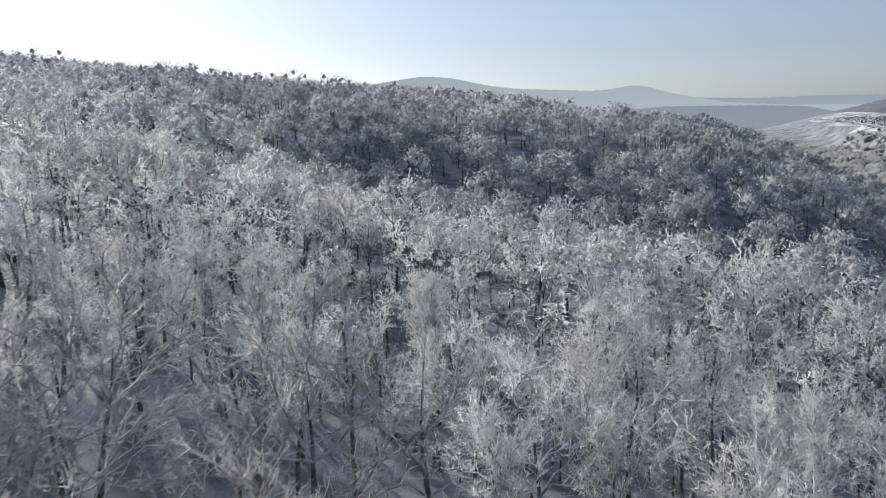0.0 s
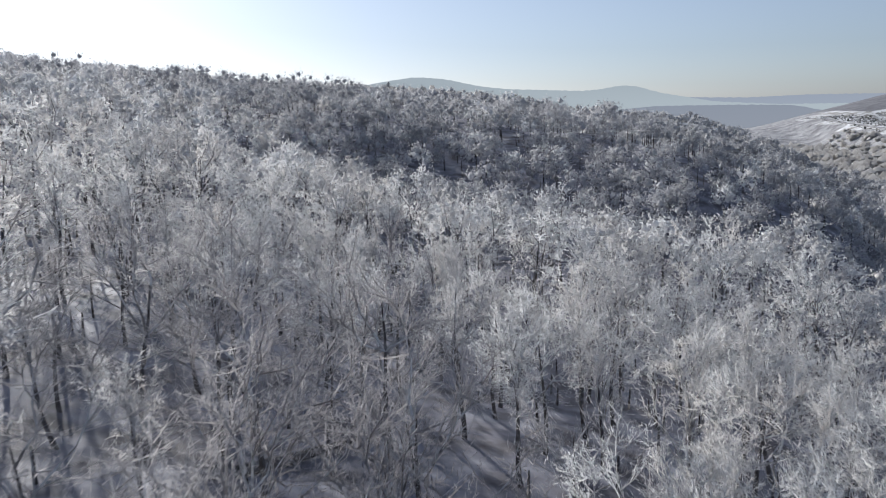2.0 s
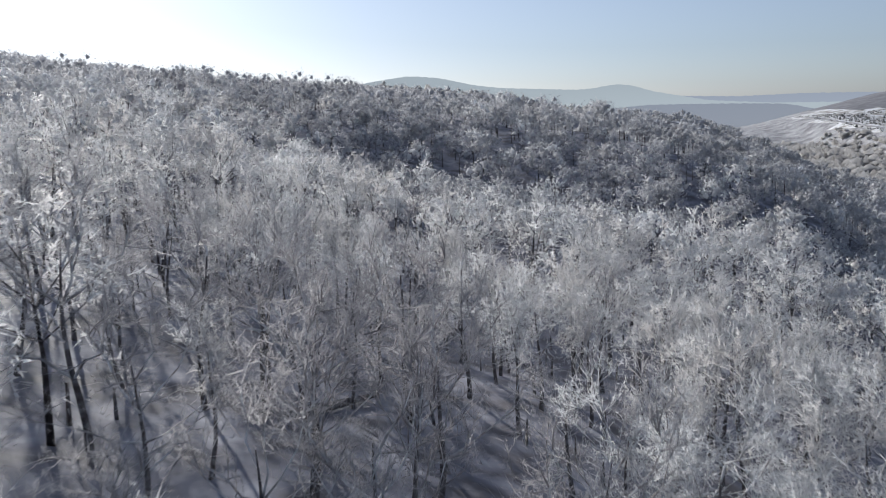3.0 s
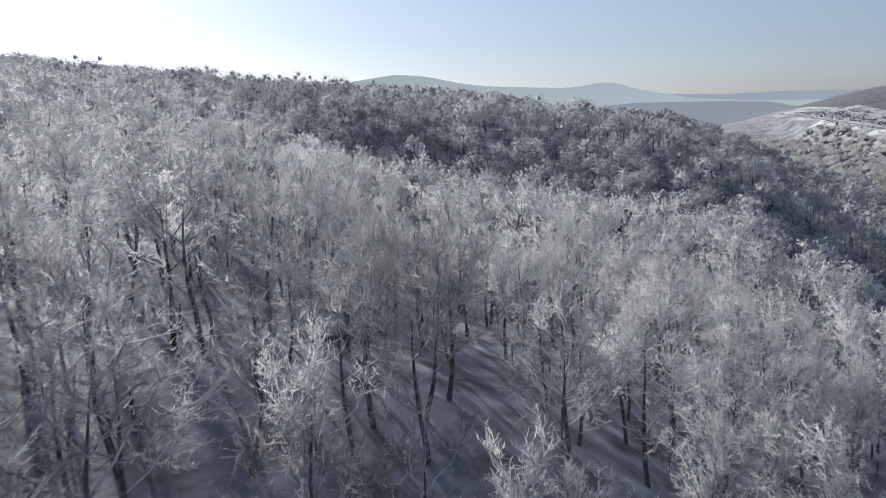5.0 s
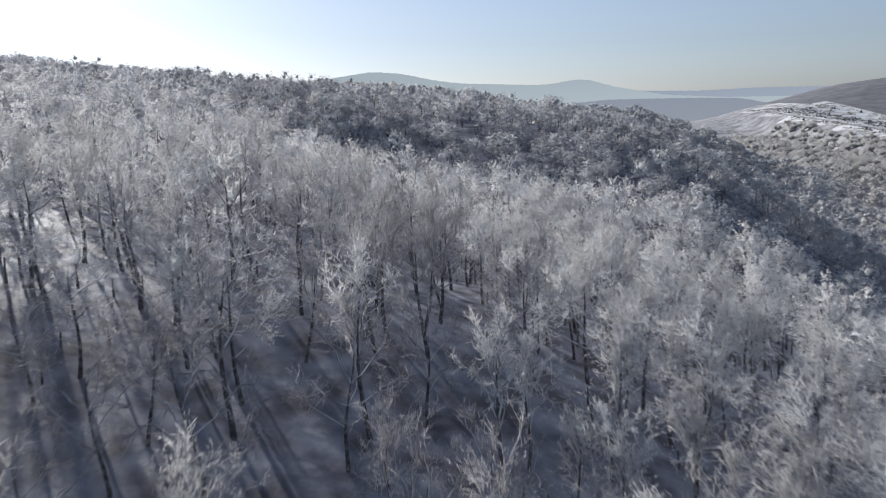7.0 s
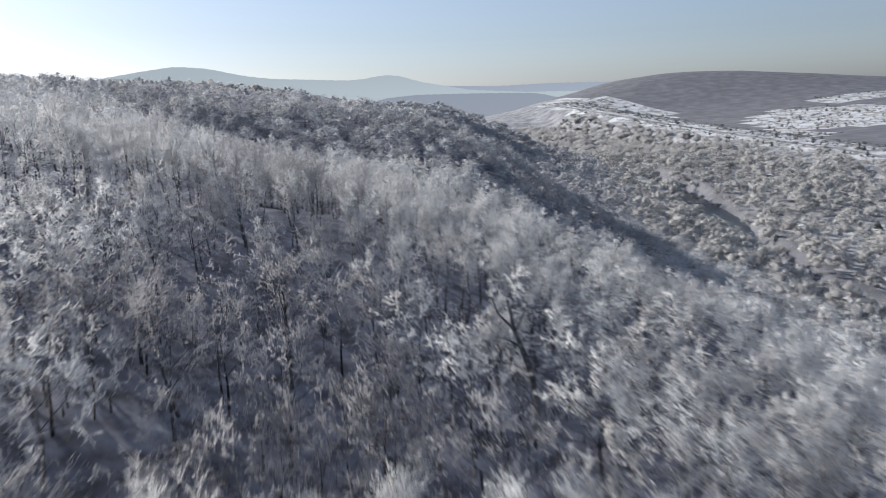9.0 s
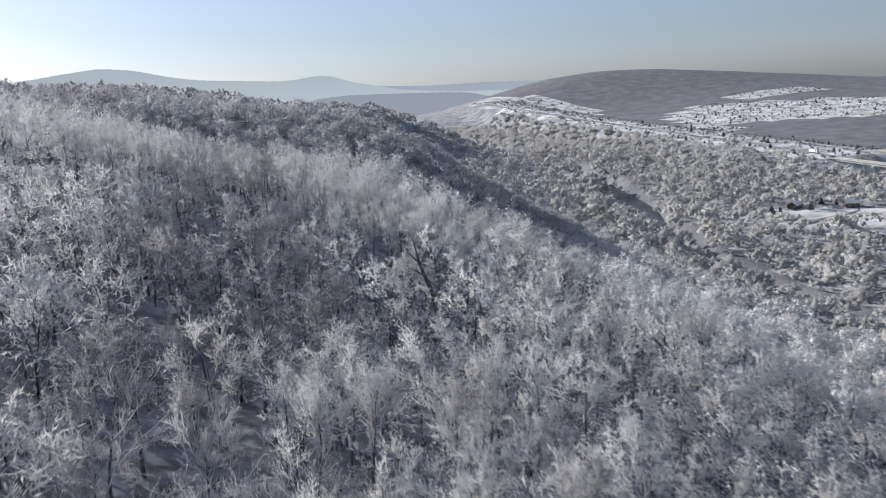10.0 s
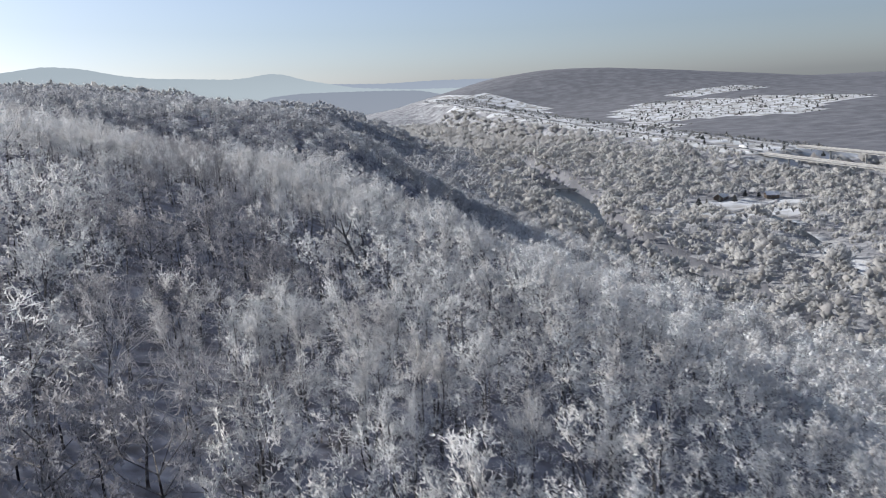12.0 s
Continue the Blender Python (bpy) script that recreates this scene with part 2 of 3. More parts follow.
def tube(points, radii, sides):
    """Tapered tube along points: verts and triangles."""
    points = np.asarray(points, float)
    v, f = [], []
    for k, (p, r) in enumerate(zip(points, radii)):
        d = points[min(k + 1, len(points) - 1)] - points[max(k - 1, 0)]
        d = d / (np.linalg.norm(d) + 1e-9)
        a = np.cross(d, (0.31, 0.95, 0.05))
        a = a / np.linalg.norm(a)
        b = np.cross(d, a)
        for s in range(sides):
            t = 2 * math.pi * s / sides
            v.append(p + r * (a * math.cos(t) + b * math.sin(t)))
    for k in range(len(points) - 1):
        for s in range(sides):
            a, b = k * sides + s, k * sides + (s + 1) % sides
            f += [(a, b, b + sides), (a, b + sides, a + sides)]
    return np.array(v), np.array(f, dtype=np.int64)


def join(pieces):
    vs, fs, n = [], [], 0
    for v, f in pieces:
        vs.append(v)
        fs.append(f + n)
        n += len(v)
    return np.concatenate(vs), np.concatenate(fs)


def slivers(p, d, length, width, rng):
    """Thin tapering twigs at places p along directions d, one triangle each."""
    side = np.cross(d, rng.normal(size=d.shape))
    side /= np.linalg.norm(side, axis=1, keepdims=True) + 1e-9
    w = (width * side.T).T
    v = np.stack([p - w, p + w, p + (length * d.T).T], 1).reshape(-1, 3)
    return v, np.arange(len(v)).reshape(-1, 3)


def unit(v):
    return v / (np.linalg.norm(v, axis=-1, keepdims=True) + 1e-9)


def bend(rng, o, d, ln, steps, lift, wobble):
    """Curved shoots from places o along d: (n, steps + 1, 3)."""
    pts = [o]
    for _ in range(steps):
        pts.append(pts[-1] + d * (ln / steps)[:, None])
        d = unit(d + np.array([0, 0, lift]) + rng.normal(0, wobble, d.shape))
    return np.stack(pts, 1)


def ribs(pts, r0, r1, sides=3):
    """Tapered tubes along many curves at once."""
    n, m, _ = pts.shape
    d = unit(pts[:, -1] - pts[:, 0])
    a = unit(np.cross(d, np.array([0.31, 0.95, 0.05])))
    b = np.cross(d, a)
    t = 2 * math.pi * np.arange(sides) / sides
    ring = a[:, None] * np.cos(t)[None, :, None] + b[:, None] * np.sin(t)[None, :, None]
    r = np.linspace(r0, r1, m)
    v = (pts[:, :, None] + ring[:, None] * r[None, :, None, None]).reshape(-1, 3)
    at = np.arange(n * m * sides).reshape(n, m, sides)
    p, q = at[:, :-1], at[:, 1:]
    p2, q2 = np.roll(p, -1, 2), np.roll(q, -1, 2)
    return v, np.concatenate([np.stack([p, p2, q2], -1).reshape(-1, 3), np.stack([p, q2, q], -1).reshape(-1, 3)])


def fork(rng, pts, per, lo):
    """Where shoots leave the curves: places, directions and shares of the length."""
    n, m, _ = pts.shape
    k = np.repeat(np.arange(n), per)
    q = rng.uniform(lo, 1.0, len(k))
    a = np.minimum((q * (m - 1)).astype(int), m - 2)
    p0, p1 = pts[k, a], pts[k, a + 1]
    return p0 + (p1 - p0) * (q * (m - 1) - a)[:, None], unit(p1 - p0), q


def grow(seed, height, spread, upright, limbs, boughs, shoots, twigs, twig_len, twig_w, fine=True):
    """The pieces of a bare tree: trunk, list of limbs, crown. Limbs reach for a dome, and fork three times."""
    rng = np.random.default_rng(seed)
    bare = height * rng.uniform(0.2, 0.32)
    lean = rng.normal(0, 0.06, 2)
    rise = np.linspace(-0.5, height * 0.7, 7)
    stem = [np.array([lean[0] * z + 0.14 * math.sin(z * 0.9 + seed), lean[1] * z + 0.14 * math.cos(z * 0.7 + seed), z]) for z in rise]
    girth = 0.0135 * height
    taper = girth * np.array([1.4, 1.0, 0.88, 0.74, 0.55, 0.36, 0.16])
    trunk = tube(stem, taper, 6) if fine else tube(stem[::3], taper[::3], 3)
    heart = np.array([stem[4][0], stem[4][1], height * 0.56])
    curves, limb_list = [], []
    for k in range(limbs):
        u = (k + 0.5) / limbs
        s = bare + (height * 0.62 - bare) * u
        i = min(int((s + 0.5) / (height * 0.7 + 0.5) * 6), 5)
        base = stem[i] + (stem[i + 1] - stem[i]) * 0.5
        ang = k * 2.4 + rng.uniform(-0.5, 0.5)
        out = np.array([math.cos(ang), math.sin(ang), 0.0])
        tilt = radians((92 if not upright else 66) * (1 - u) ** 0.8 + 8)
        goal = heart + out * spread * math.sin(tilt) * rng.uniform(0.85, 1.1) + np.array([0, 0, height * 0.42 * math.cos(tilt) * rng.uniform(0.88, 1.1)])
        sag = (0.16 if not upright else -0.1) * np.linalg.norm(goal - base)
        pts = [base + (goal - base) * q + out * sag * math.sin(math.pi * q) + rng.normal(0, 0.11, 3) * (q > 0) for q in (0.0, 0.2, 0.4, 0.6, 0.8, 1.0)]
        r = girth * np.array([0.42, 0.31, 0.23, 0.16, 0.1, 0.04])
        limb_list.append(tube(pts, r, 4) if fine else tube([pts[0], pts[2], pts[5]], r[[0, 2, 5]] * 0.8, 3))
        curves.append(np.array(pts))
    curves = np.array(curves)
    crown = []
    o, along, q = fork(rng, curves, boughs, 0.22)
    away = unit(o - heart)
    d = unit(along * 0.5 + rng.normal(0, 0.55, o.shape) + away * 0.3 + np.array([0, 0, 0.25 if upright else 0.0]))
    bough = bend(rng, o, d, spread * 0.52 * (1.15 - 0.5 * q) * rng.uniform(0.7, 1.2, len(o)), 2, 0.1, 0.3)
    crown.append(ribs(bough, 0.024, 0.008) if fine else slivers(bough[:, 0], unit(bough[:, -1] - bough[:, 0]), np.linalg.norm(bough[:, -1] - bough[:, 0], axis=1), np.full(len(o), 0.02), rng))
    o, along, q = fork(rng, bough, shoots, 0.12)
    d = unit(along * 0.55 + rng.normal(0, 0.55, o.shape) + unit(o - heart) * 0.25 + np.array([0, 0, 0.08]))
    shoot = bend(rng, o, d, spread * 0.25 * rng.uniform(0.6, 1.3, len(o)), 2, 0.15, 0.25)
    crown.append(slivers(o, unit(shoot[:, -1] - o), np.linalg.norm(shoot[:, -1] - o, axis=1) * 1.1, np.full(len(o), 0.011 if fine else twig_w * 0.6), rng))
    o, along, q = fork(rng, shoot, twigs, 0.08)
    d = unit(along * 0.5 + rng.normal(0, 0.5 if fine else 0.8, o.shape) + unit(o - heart) * 0.2 + np.array([0, 0, 0.06]))
    crown.append(slivers(o, d, twig_len * rng.uniform(0.5, 1.35, len(o)), twig_w * rng.uniform(0.6, 1.35, len(o)), rng))
    return trunk, limb_list, join(crown)


def rounded(v, f, height, seed, loose):
    """Wind the twigs outwards and let them shade together as one soft crown."""
    rng = np.random.default_rng(seed)
    out = unit((v - np.array([0, 0, height * 0.4])) * np.array([1, 1, 0.8]))
    out = unit(out + np.repeat(rng.normal(0, loose, (len(v) // 3 + 1, 3)), 3, 0)[: len(v)])
    face = np.cross(v[f[:, 1]] - v[f[:, 0]], v[f[:, 2]] - v[f[:, 0]])
    inward = (face * out[f].sum(1)).sum(1) < 0
    return np.where(inward[:, None], f[:, ::-1], f), out


def part(name, pieces, mat, parent, label="", normals=None):
    me = mesh_from(name, pieces[0], pieces[1], [mat], None, normals is not None, normals)
    ob = new(name, me)
    ob.parent = parent
    if label:
        ob["label"] = label
    return ob


def tree_thing(name, label, seed, rime, **shape):
    root = new(name)
    tagged(root, label, "tree", group="trees of the hillside wood")
    trunk, limb_list, crown = grow(seed, **shape)
    part("trunk", trunk, BARK, root, "dark bark dusted with snow")
    for l in limb_list:
        part("limb", l, LIMB_RIME, root)
    faces, normals = rounded(*crown, shape["height"], seed, 0.25)
    part("crown", (crown[0], faces), rime, root, "fine twigs white with rime" if rime == FROST else "purplish twigs thinly rimed", normals)
    return root


def hash01(i, j, k):
    v = np.sin(i * 127.1 + j * 311.7 + k * 74.7) * 43758.5453
    return v - np.floor(v)


def scatter(x0, x1, y0, y1, step, salt, loose=0.8):
    i, j = np.meshgrid(np.arange(math.floor(x0 / step), math.ceil(x1 / step)), np.arange(math.floor(y0 / step), math.ceil(y1 / step)))
    i, j = i.ravel(), j.ravel()
    x = (i + 0.5 + loose * (hash01(i, j, salt) - 0.5)) * step
    y = (j + 0.5 + loose * (hash01(i, j, salt + 1) - 0.5)) * step
    return x, y, hash01(i, j, salt + 2), hash01(i, j, salt + 3)


def wooded(x, y):
    east = x > np.interp(y, [p[1] for p in RIVER], [p[0] for p in RIVER])
    return (river_distance(x, y) > np.where(east, 7.5 + 0.7 * pool(y), 9.5 + 2.2 * pool(y))) & ~in_clearing(x, y) & ~in_field(x, y) & ((y > 285) & (np.abs(x - lane_x(y) - 20) > 50) | (y <= 285) & (np.abs(x - 442 - 0.24 * (y - 265)) > 6) & (np.abs(x - 476 - 0.228 * (y - 265)) > 6))


# the wood that the flight passes over, tree by tree
NEAR = 4.6
tx, ty, ta, tb = scatter(-60, 60, -126, 60, NEAR, 1)
order = np.argsort(np.minimum(np.hypot(tx - 1, (ty - 9) / 1.2), np.hypot(tx + 10, ty + 76) + 12))
kept = [k for k in order if wooded(tx[k], ty[k]) and min(math.hypot(tx[k] - a, ty[k] - b) for a, b in ((-3.65, 20.4), (-14.4, 10.7), (4.9, -40))) > 2.6][:215]
kinds = []
for s in range(8):
    kinds.append(tree_thing("oak_tree", "broad bare oak with frosted branches in snow", 10 + s, FROST, height=8.3 + 0.4 * (s % 3), spread=2.65 + 0.15 * (s % 4), upright=False, limbs=8, boughs=8, shoots=8, twigs=7, twig_len=0.25, twig_w=0.015))
for s in range(5):
    kinds.append(tree_thing("hickory_tree", "slender upright bare tree with frosted whips", 40 + s, FROST, height=8.8 + 0.4 * (s % 2), spread=1.9 + 0.14 * s, upright=True, limbs=8, boughs=7, shoots=7, twigs=6, twig_len=0.25, twig_w=0.0135))
for s in range(5):
    kinds.append(tree_thing("oak_tree", "spreading bare oak with thinly rimed open crown", 60 + s, THIN, height=8.4 + 0.4 * (s % 3), spread=2.7 + 0.2 * (s % 3), upright=s == 3, limbs=8, boughs=8, shoots=7, twigs=5, twig_len=0.24, twig_w=0.0095))


def upslope(x, y):
    """Strip uphill of the flight line: thin rime, and shade put into the twig colour."""
    mid = np.interp(y, [-134, -72, -34, 0], [-26.4, -12.7, -4.6, 0.0])
    edge = 3 * np.sin(y * 0.21) + 2 * np.sin(y * 0.47 + 1)
    return (x < mid + np.where(y < -55, -4, 2) + edge) & (x > mid - 17 + edge) & (y < 27 + edge)


for n, k in enumerate(kept):
    x, y = float(tx[k]), float(ty[k])
    whips = abs(x - 2) < 12 and -16 < y < 6 or abs(x + 4) < 12 and y < -88
    src = kinds[8 + int(ta[k] * 4.999)] if whips and tb[k] < 0.75 else kinds[int(ta[k] * 12.999)]
    if upslope(x, y) and hash01(k, 5, 12) < 0.8:
        src = kinds[13 + int(ta[k] * 4.999)]
    sc = 0.72 + 0.42 * float(tb[k])
    m = pose(x, y, float(ground(x, y)) - 0.05, 0, 0, 360 * float(hash01(k, 3, 9))) @ Matrix.Diagonal((sc, sc, sc, 1))
    t = copy_thing(src, m)
    t.matrix_basis = m
oak_spots = [(-3.65, 20.4, 1.22, 30), (-14.4, 10.7, 1.12, 200), (-10.0, 18.9, 1.0, 80), (13.7, 38.4, 1.05, 140), (-14.5, 0.1, 1.0, 310)]
for n, (x, y, sc, turn) in enumerate(oak_spots):
    m = pose(x, y, float(ground(x, y)) - 0.05, 0, 0, turn) @ Matrix.Diagonal((sc, sc, sc, 1))
    t = copy_thing(kinds[(13, 14, 15, 0, 17)[n]], m)
    t.matrix_basis = m
for src in kinds:
    for o in (*src.children_recursive, src):
        bpy.data.objects.remove(o)


def stand(name, label, x, y, a, b, patterns, mats, category="woods", groves=0.0, vary=0.62):
    """Many trees of a stand as one mesh; patterns are (verts, faces, material indices, normals)."""
    vs, fs, ms, ns, n = [], [], [], [], 0
    z = ground(x, y)
    which = (a * len(patterns) * 0.999).astype(int)
    turn = b * 40.0
    size = 0.93 - vary / 2 + vary * ((a * 7.3 + b * 3.1) % 1.0)
    size = size * (1 + groves * np.sin(x * 0.071 + 1.9 * np.sin(y * 0.043)) * np.sin(y * 0.083 + 1.4 * np.sin(x * 0.037)))
    for w, (pv, pf, pm, pn) in enumerate(patterns):
        m = which == w
        if not m.any():
            continue
        c, s = (np.cos(turn[m]) * size[m])[:, None], (np.sin(turn[m]) * size[m])[:, None]
        vx = pv[None, :, 0] * c - pv[None, :, 1] * s + x[m][:, None]
        vy = pv[None, :, 0] * s + pv[None, :, 1] * c + y[m][:, None]
        vz = pv[None, :, 2] * size[m][:, None] + z[m][:, None]
        count = m.sum()
        vs.append(np.stack([vx, vy, vz], -1).reshape(-1, 3))
        c, s = np.cos(turn[m])[:, None], np.sin(turn[m])[:, None]
        ns.append(np.stack([pn[None, :, 0] * c - pn[None, :, 1] * s, pn[None, :, 0] * s + pn[None, :, 1] * c, np.repeat(pn[None, :, 2], count, 0)], -1).reshape(-1, 3))
        fs.append((pf[None] + (np.arange(count) * len(pv))[:, None, None] + n).reshape(-1, 3))
        ms.append(np.tile(pm, count))
        n += count * len(pv)
    ob = new(name, mesh_from(name, np.concatenate(vs), np.concatenate(fs), mats, np.concatenate(ms), True, np.concatenate(ns)))
    return tagged(ob, label, category, kind="stuff")


def lobed(seed, r, h, lobes, per, size, wide, core, even=0.0):
    """A rounded crown of several uneven lobes, each a dense heart of twigs with loose sprays round it."""
    rng = np.random.default_rng(seed)
    ang = np.arange(lobes) * 2.4 + rng.uniform(-0.4, 0.4, lobes)
    up = (np.arange(lobes) + 0.5) / lobes
    reach = r * 0.66 * np.sqrt(1 - up ** 2) * rng.uniform(0.8, 1.15, lobes) * (lobes > 1)
    heart = np.stack([reach * np.cos(ang), reach * np.sin(ang), h * (0.44 + 0.27 * up) + rng.normal(0, 0.03 * h, lobes)], 1)
    girth = r * rng.uniform(0.32, 0.5, lobes) * (1.0 if lobes > 2 else 1.7)
    knot = np.array([(1, 0, 0), (0, 1, 0), (-1, 0, 0), (0, -1, 0), (0, 0, 1), (0, 0, -1)], float)
    tris = np.array([(0, 1, 4), (1, 2, 4), (2, 3, 4), (3, 0, 4), (1, 0, 5), (2, 1, 5), (3, 2, 5), (0, 3, 5)])
    vs, fs, ns, count = [], [], [], 0
    middle = np.array([0, 0, h * 0.35])
    for c, g in zip(heart, girth):
        turned = unit(knot @ np.array(Matrix.Rotation(rng.uniform(0, 6.28), 3, "Z")) + rng.normal(0, 0.22, (6, 3)))
        v = c + turned * (g * core * rng.uniform(0.6, 1.3, (6, 1)))
        vs.append(v)
        fs.append(tris + count)
        ns.append(unit(turned * 0.75 + unit(v - middle) * 0.45 + rng.normal(0, 0.1, (6, 3))))
        count += 6
    k = np.repeat(np.arange(lobes), per)
    n = len(k)
    d = unit(rng.normal(size=(n, 3)) + np.array([0, 0, 0.3]))
    p = heart[k] + d * (girth[k] * rng.uniform(0.35, 1.05, n))[:, None]
    v, f = slivers(p, unit(d * 0.6 + rng.normal(0, 0.6, (n, 3)) + np.array([0, 0, 0.1])), size * rng.uniform(0.6, 1.4, n), wide * rng.uniform(0.7, 1.3, n), rng)
    out = np.repeat(unit(d * 0.7 + unit(p - middle) * 0.6 + rng.normal(0, 0.1, (n, 3))), 3, 0)
    face = np.cross(v[f[:, 1]] - v[f[:, 0]], v[f[:, 2]] - v[f[:, 0]])
    inward = (face * out[f[:, 0]]).sum(1) < 0
    vs.append(v)
    fs.append(np.where(inward[:, None], f[:, ::-1], f) + count)
    ns.append(out)
    # the farther the stand, the more its normals lean up to flatten the shading
    ns = unit(np.concatenate(ns) * (1 - even) + np.array([0, 0, even]))
    return np.concatenate(vs), np.concatenate(fs), ns


def full_tree(seed, r, h, limbs, boughs, shoots, twigs, size, wide):
    """A rimed tree of a stand: stem, forked limbs and a domed crown."""
    trunk, limb_list, crown = grow(seed, h, r, seed % 3 == 0, limbs, boughs, shoots, twigs, size, wide, False)
    return woody(crown, join([trunk, *limb_list]), h)


def far_tree(seed, r, h, lobes, per, size, wide, core=0.85, even=0.0):
    cv, cf, cn = lobed(seed, r, h, lobes, per, size, wide, core, even)
    stem = np.array([(-0.15, 0, -0.5), (0.15, 0, -0.5), (0, 0, h * 0.5), (0, -0.15, -0.5), (0, 0.15, -0.5)])
    side = unit(stem * np.array([1, 1, 0.0]) + np.array([0, 0, 0.01]))
    return np.concatenate([cv, stem]), np.concatenate([cf, np.array([(0, 1, 2), (3, 4, 2)]) + len(cv)]), np.r_[np.zeros(len(cf), int), 1, 1], np.concatenate([cn, side])


def woody(frosted, bare, height=8.0, loose=0.14):
    v, f = join([frosted, bare])
    f, normals = rounded(v, f, height, len(v), loose)
    return v, f, np.r_[np.zeros(len(frosted[1]), int), np.ones(len(bare[1]), int)], normals


mx, my, ma, mb = scatter(-130, 130, -135, 175, NEAR, 1)
used = set(zip(np.round(tx[kept], 2), np.round(ty[kept], 2)))
free = np.array([(round(p, 2), round(q, 2)) not in used for p, q in zip(mx, my)])
lx = np.interp(my, [-134, -72, -34, 0], [-26.4, -12.7, -4.6, 0.0])
gaps = ((mb * 17.3 + ma * 3.7) % 1.0 > 0.16) | (mx < lx - 8) | (my < -35)
clear = (np.hypot(mx - 5, my + 41) > 4.5) & (np.hypot(mx - 2, my + 47) > 3.5)
view = gaps & clear & (mx - lx > -45 - 0.35 * np.maximum(my, 0)) & (mx + 26 < 1.6 * (my + 134) + 15) & free & wooded(mx, my)
close = (np.abs(mx - lx - 6) < 50) & (my < 72)
pats = [full_tree(100 + s, 2.7 + 0.2 * (s % 3), 8.0 + 0.5 * (s % 3), 8, 6, 4, 5, 0.28, 0.046) for s in range(8)]
k = view & close
thin = k & upslope(mx, my)
stand("sheltered_wood", "purplish bare wood with thin rime, toned darker for shade", mx[thin], my[thin], ma[thin], mb[thin], pats, [THIN, BARK])
k = k & ~thin
stand("frosted_wood", "frosted bare hillside wood under morning sun", mx[k], my[k], ma[k], mb[k], pats, [FROST, BARK])
pats = [far_tree(200 + s, 2.5 + 0.25 * (s % 3), 7.9 + 0.5 * (s % 4), 10, 40, 0.36, 0.075, 0.42) for s in range(8)]
# trees on the shaded spur take the darker twigs in place of shade
shade_side = (mx <= -22) & (my > 128) | (my > 84 + 0.35 * np.maximum(15 - mx, 0) + 0.06 * np.maximum(mx - 15, 0)) & (mx > -22) & (((ma * 13.7 + mb * 5.1) % 1.0) > 0.15)
k = view & ~close & shade_side
stand("lee_wood", "bare wood on the slope, shade toned into its twigs", mx[k], my[k], ma[k], mb[k], pats, [SHADE_TWIGS, BARK], vary=0.4)
k = view & ~close & ~shade_side
stand("slope_wood", "frosted bare wood on the valley slope", mx[k], my[k], ma[k], mb[k], pats, [FROST, BARK])


# younger trees that close the gaps of the lower wood
ux, uy, ua, ub = scatter(-34, 70, -104, -28, 6.4, 61)
ulx = np.interp(uy, [-134, -72, -34, 0], [-26.4, -12.7, -4.6, 0.0])
k = wooded(ux, uy) & (ux > ulx - 3) & (np.hypot(ux - 5, uy + 41) > 4) & (np.hypot(ux - 2, uy + 47) > 4)
small = [full_tree(150 + s, 1.75 + 0.2 * (s % 3), 4.6 + 0.5 * (s % 3), 6, 5, 4, 6, 0.24, 0.038) for s in range(5)]
stand("thicket", "young white-frosted trees between taller crowns", ux[k], uy[k], ua[k], ub[k], small, [FROST, BARK])


def puff(seed, n, r, h, size, wide, low=0.27):
    """A far crown: a loose dome of rime sprays on a short stem."""
    rng = np.random.default_rng(seed)
    d = unit(rng.normal(size=(n, 3)) + np.array([0, 0, 0.35]))
    p = d * rng.uniform(0.4, 1.0, (n, 1)) ** 0.6 * np.array([r, r, h * 0.36]) + np.array([0, 0, h * 0.6])
    sprays = slivers(p, unit(d + rng.normal(0, 0.6, (n, 3))), size * rng.uniform(0.6, 1.4, n), wide * rng.uniform(0.6, 1.3, n), rng)
    return woody(sprays, tube([(0, 0, -0.5), (0.1, 0, h * 0.6)], [0.12, 0.05], 3), h)


# low brush under the near wood
bx, by, ba, bb = scatter(-45, 50, -130, 70, 2.2, 31)
lx = np.interp(by, [-134, -72, -34, 0], [-26.4, -12.7, -4.6, 0.0])
k = (np.abs(bx - lx - 4) < 34) & wooded(bx, by) & ~upslope(bx, by) & ~((by > -16) & (by < 34) & (ba < 0.7))
stand("underbrush", "low frosted brush on the snowy forest floor", bx[k], by[k], ba[k], bb[k], [puff(500 + s, 34, 1.25, 2.3, 0.4, 0.024) for s in range(4)], [FROST, BARK], "brush")


fx, fy, fa, fb = scatter(-320, 470, -190, 560, 8.2, 11, 1.0)
inner = (fx > -130) & (fx < 130) & (fy > -135) & (fy < 175)
k = ~inner & wooded(fx, fy) & (fx > -60 - 0.62 * np.maximum(fy + 30, 0)) & (fx < 60 + 1.5 * (fy + 134) + 40)
crest = k & (fy > 160) & (fy < 330) & (fx < 130)
shady = k & ~crest & (fy > 150) & (fx < 150 + 0.5 * (fy - 180)) & (fy < 520)
valley = k & ~crest & ~shady
domes = [far_tree(300 + s, 4.1 + 0.4 * (s % 3), 8.4 + 0.6 * (s % 4), 8, 14, 0.6, 0.17, 0.6, 0.4) for s in range(8)]
stand("far_woods", "frosted woods on the valley floor and far slopes", fx[valley], fy[valley], fa[valley], fb[valley], domes, [FROST_FAR, FROST_FAR], "woods", 0.3)
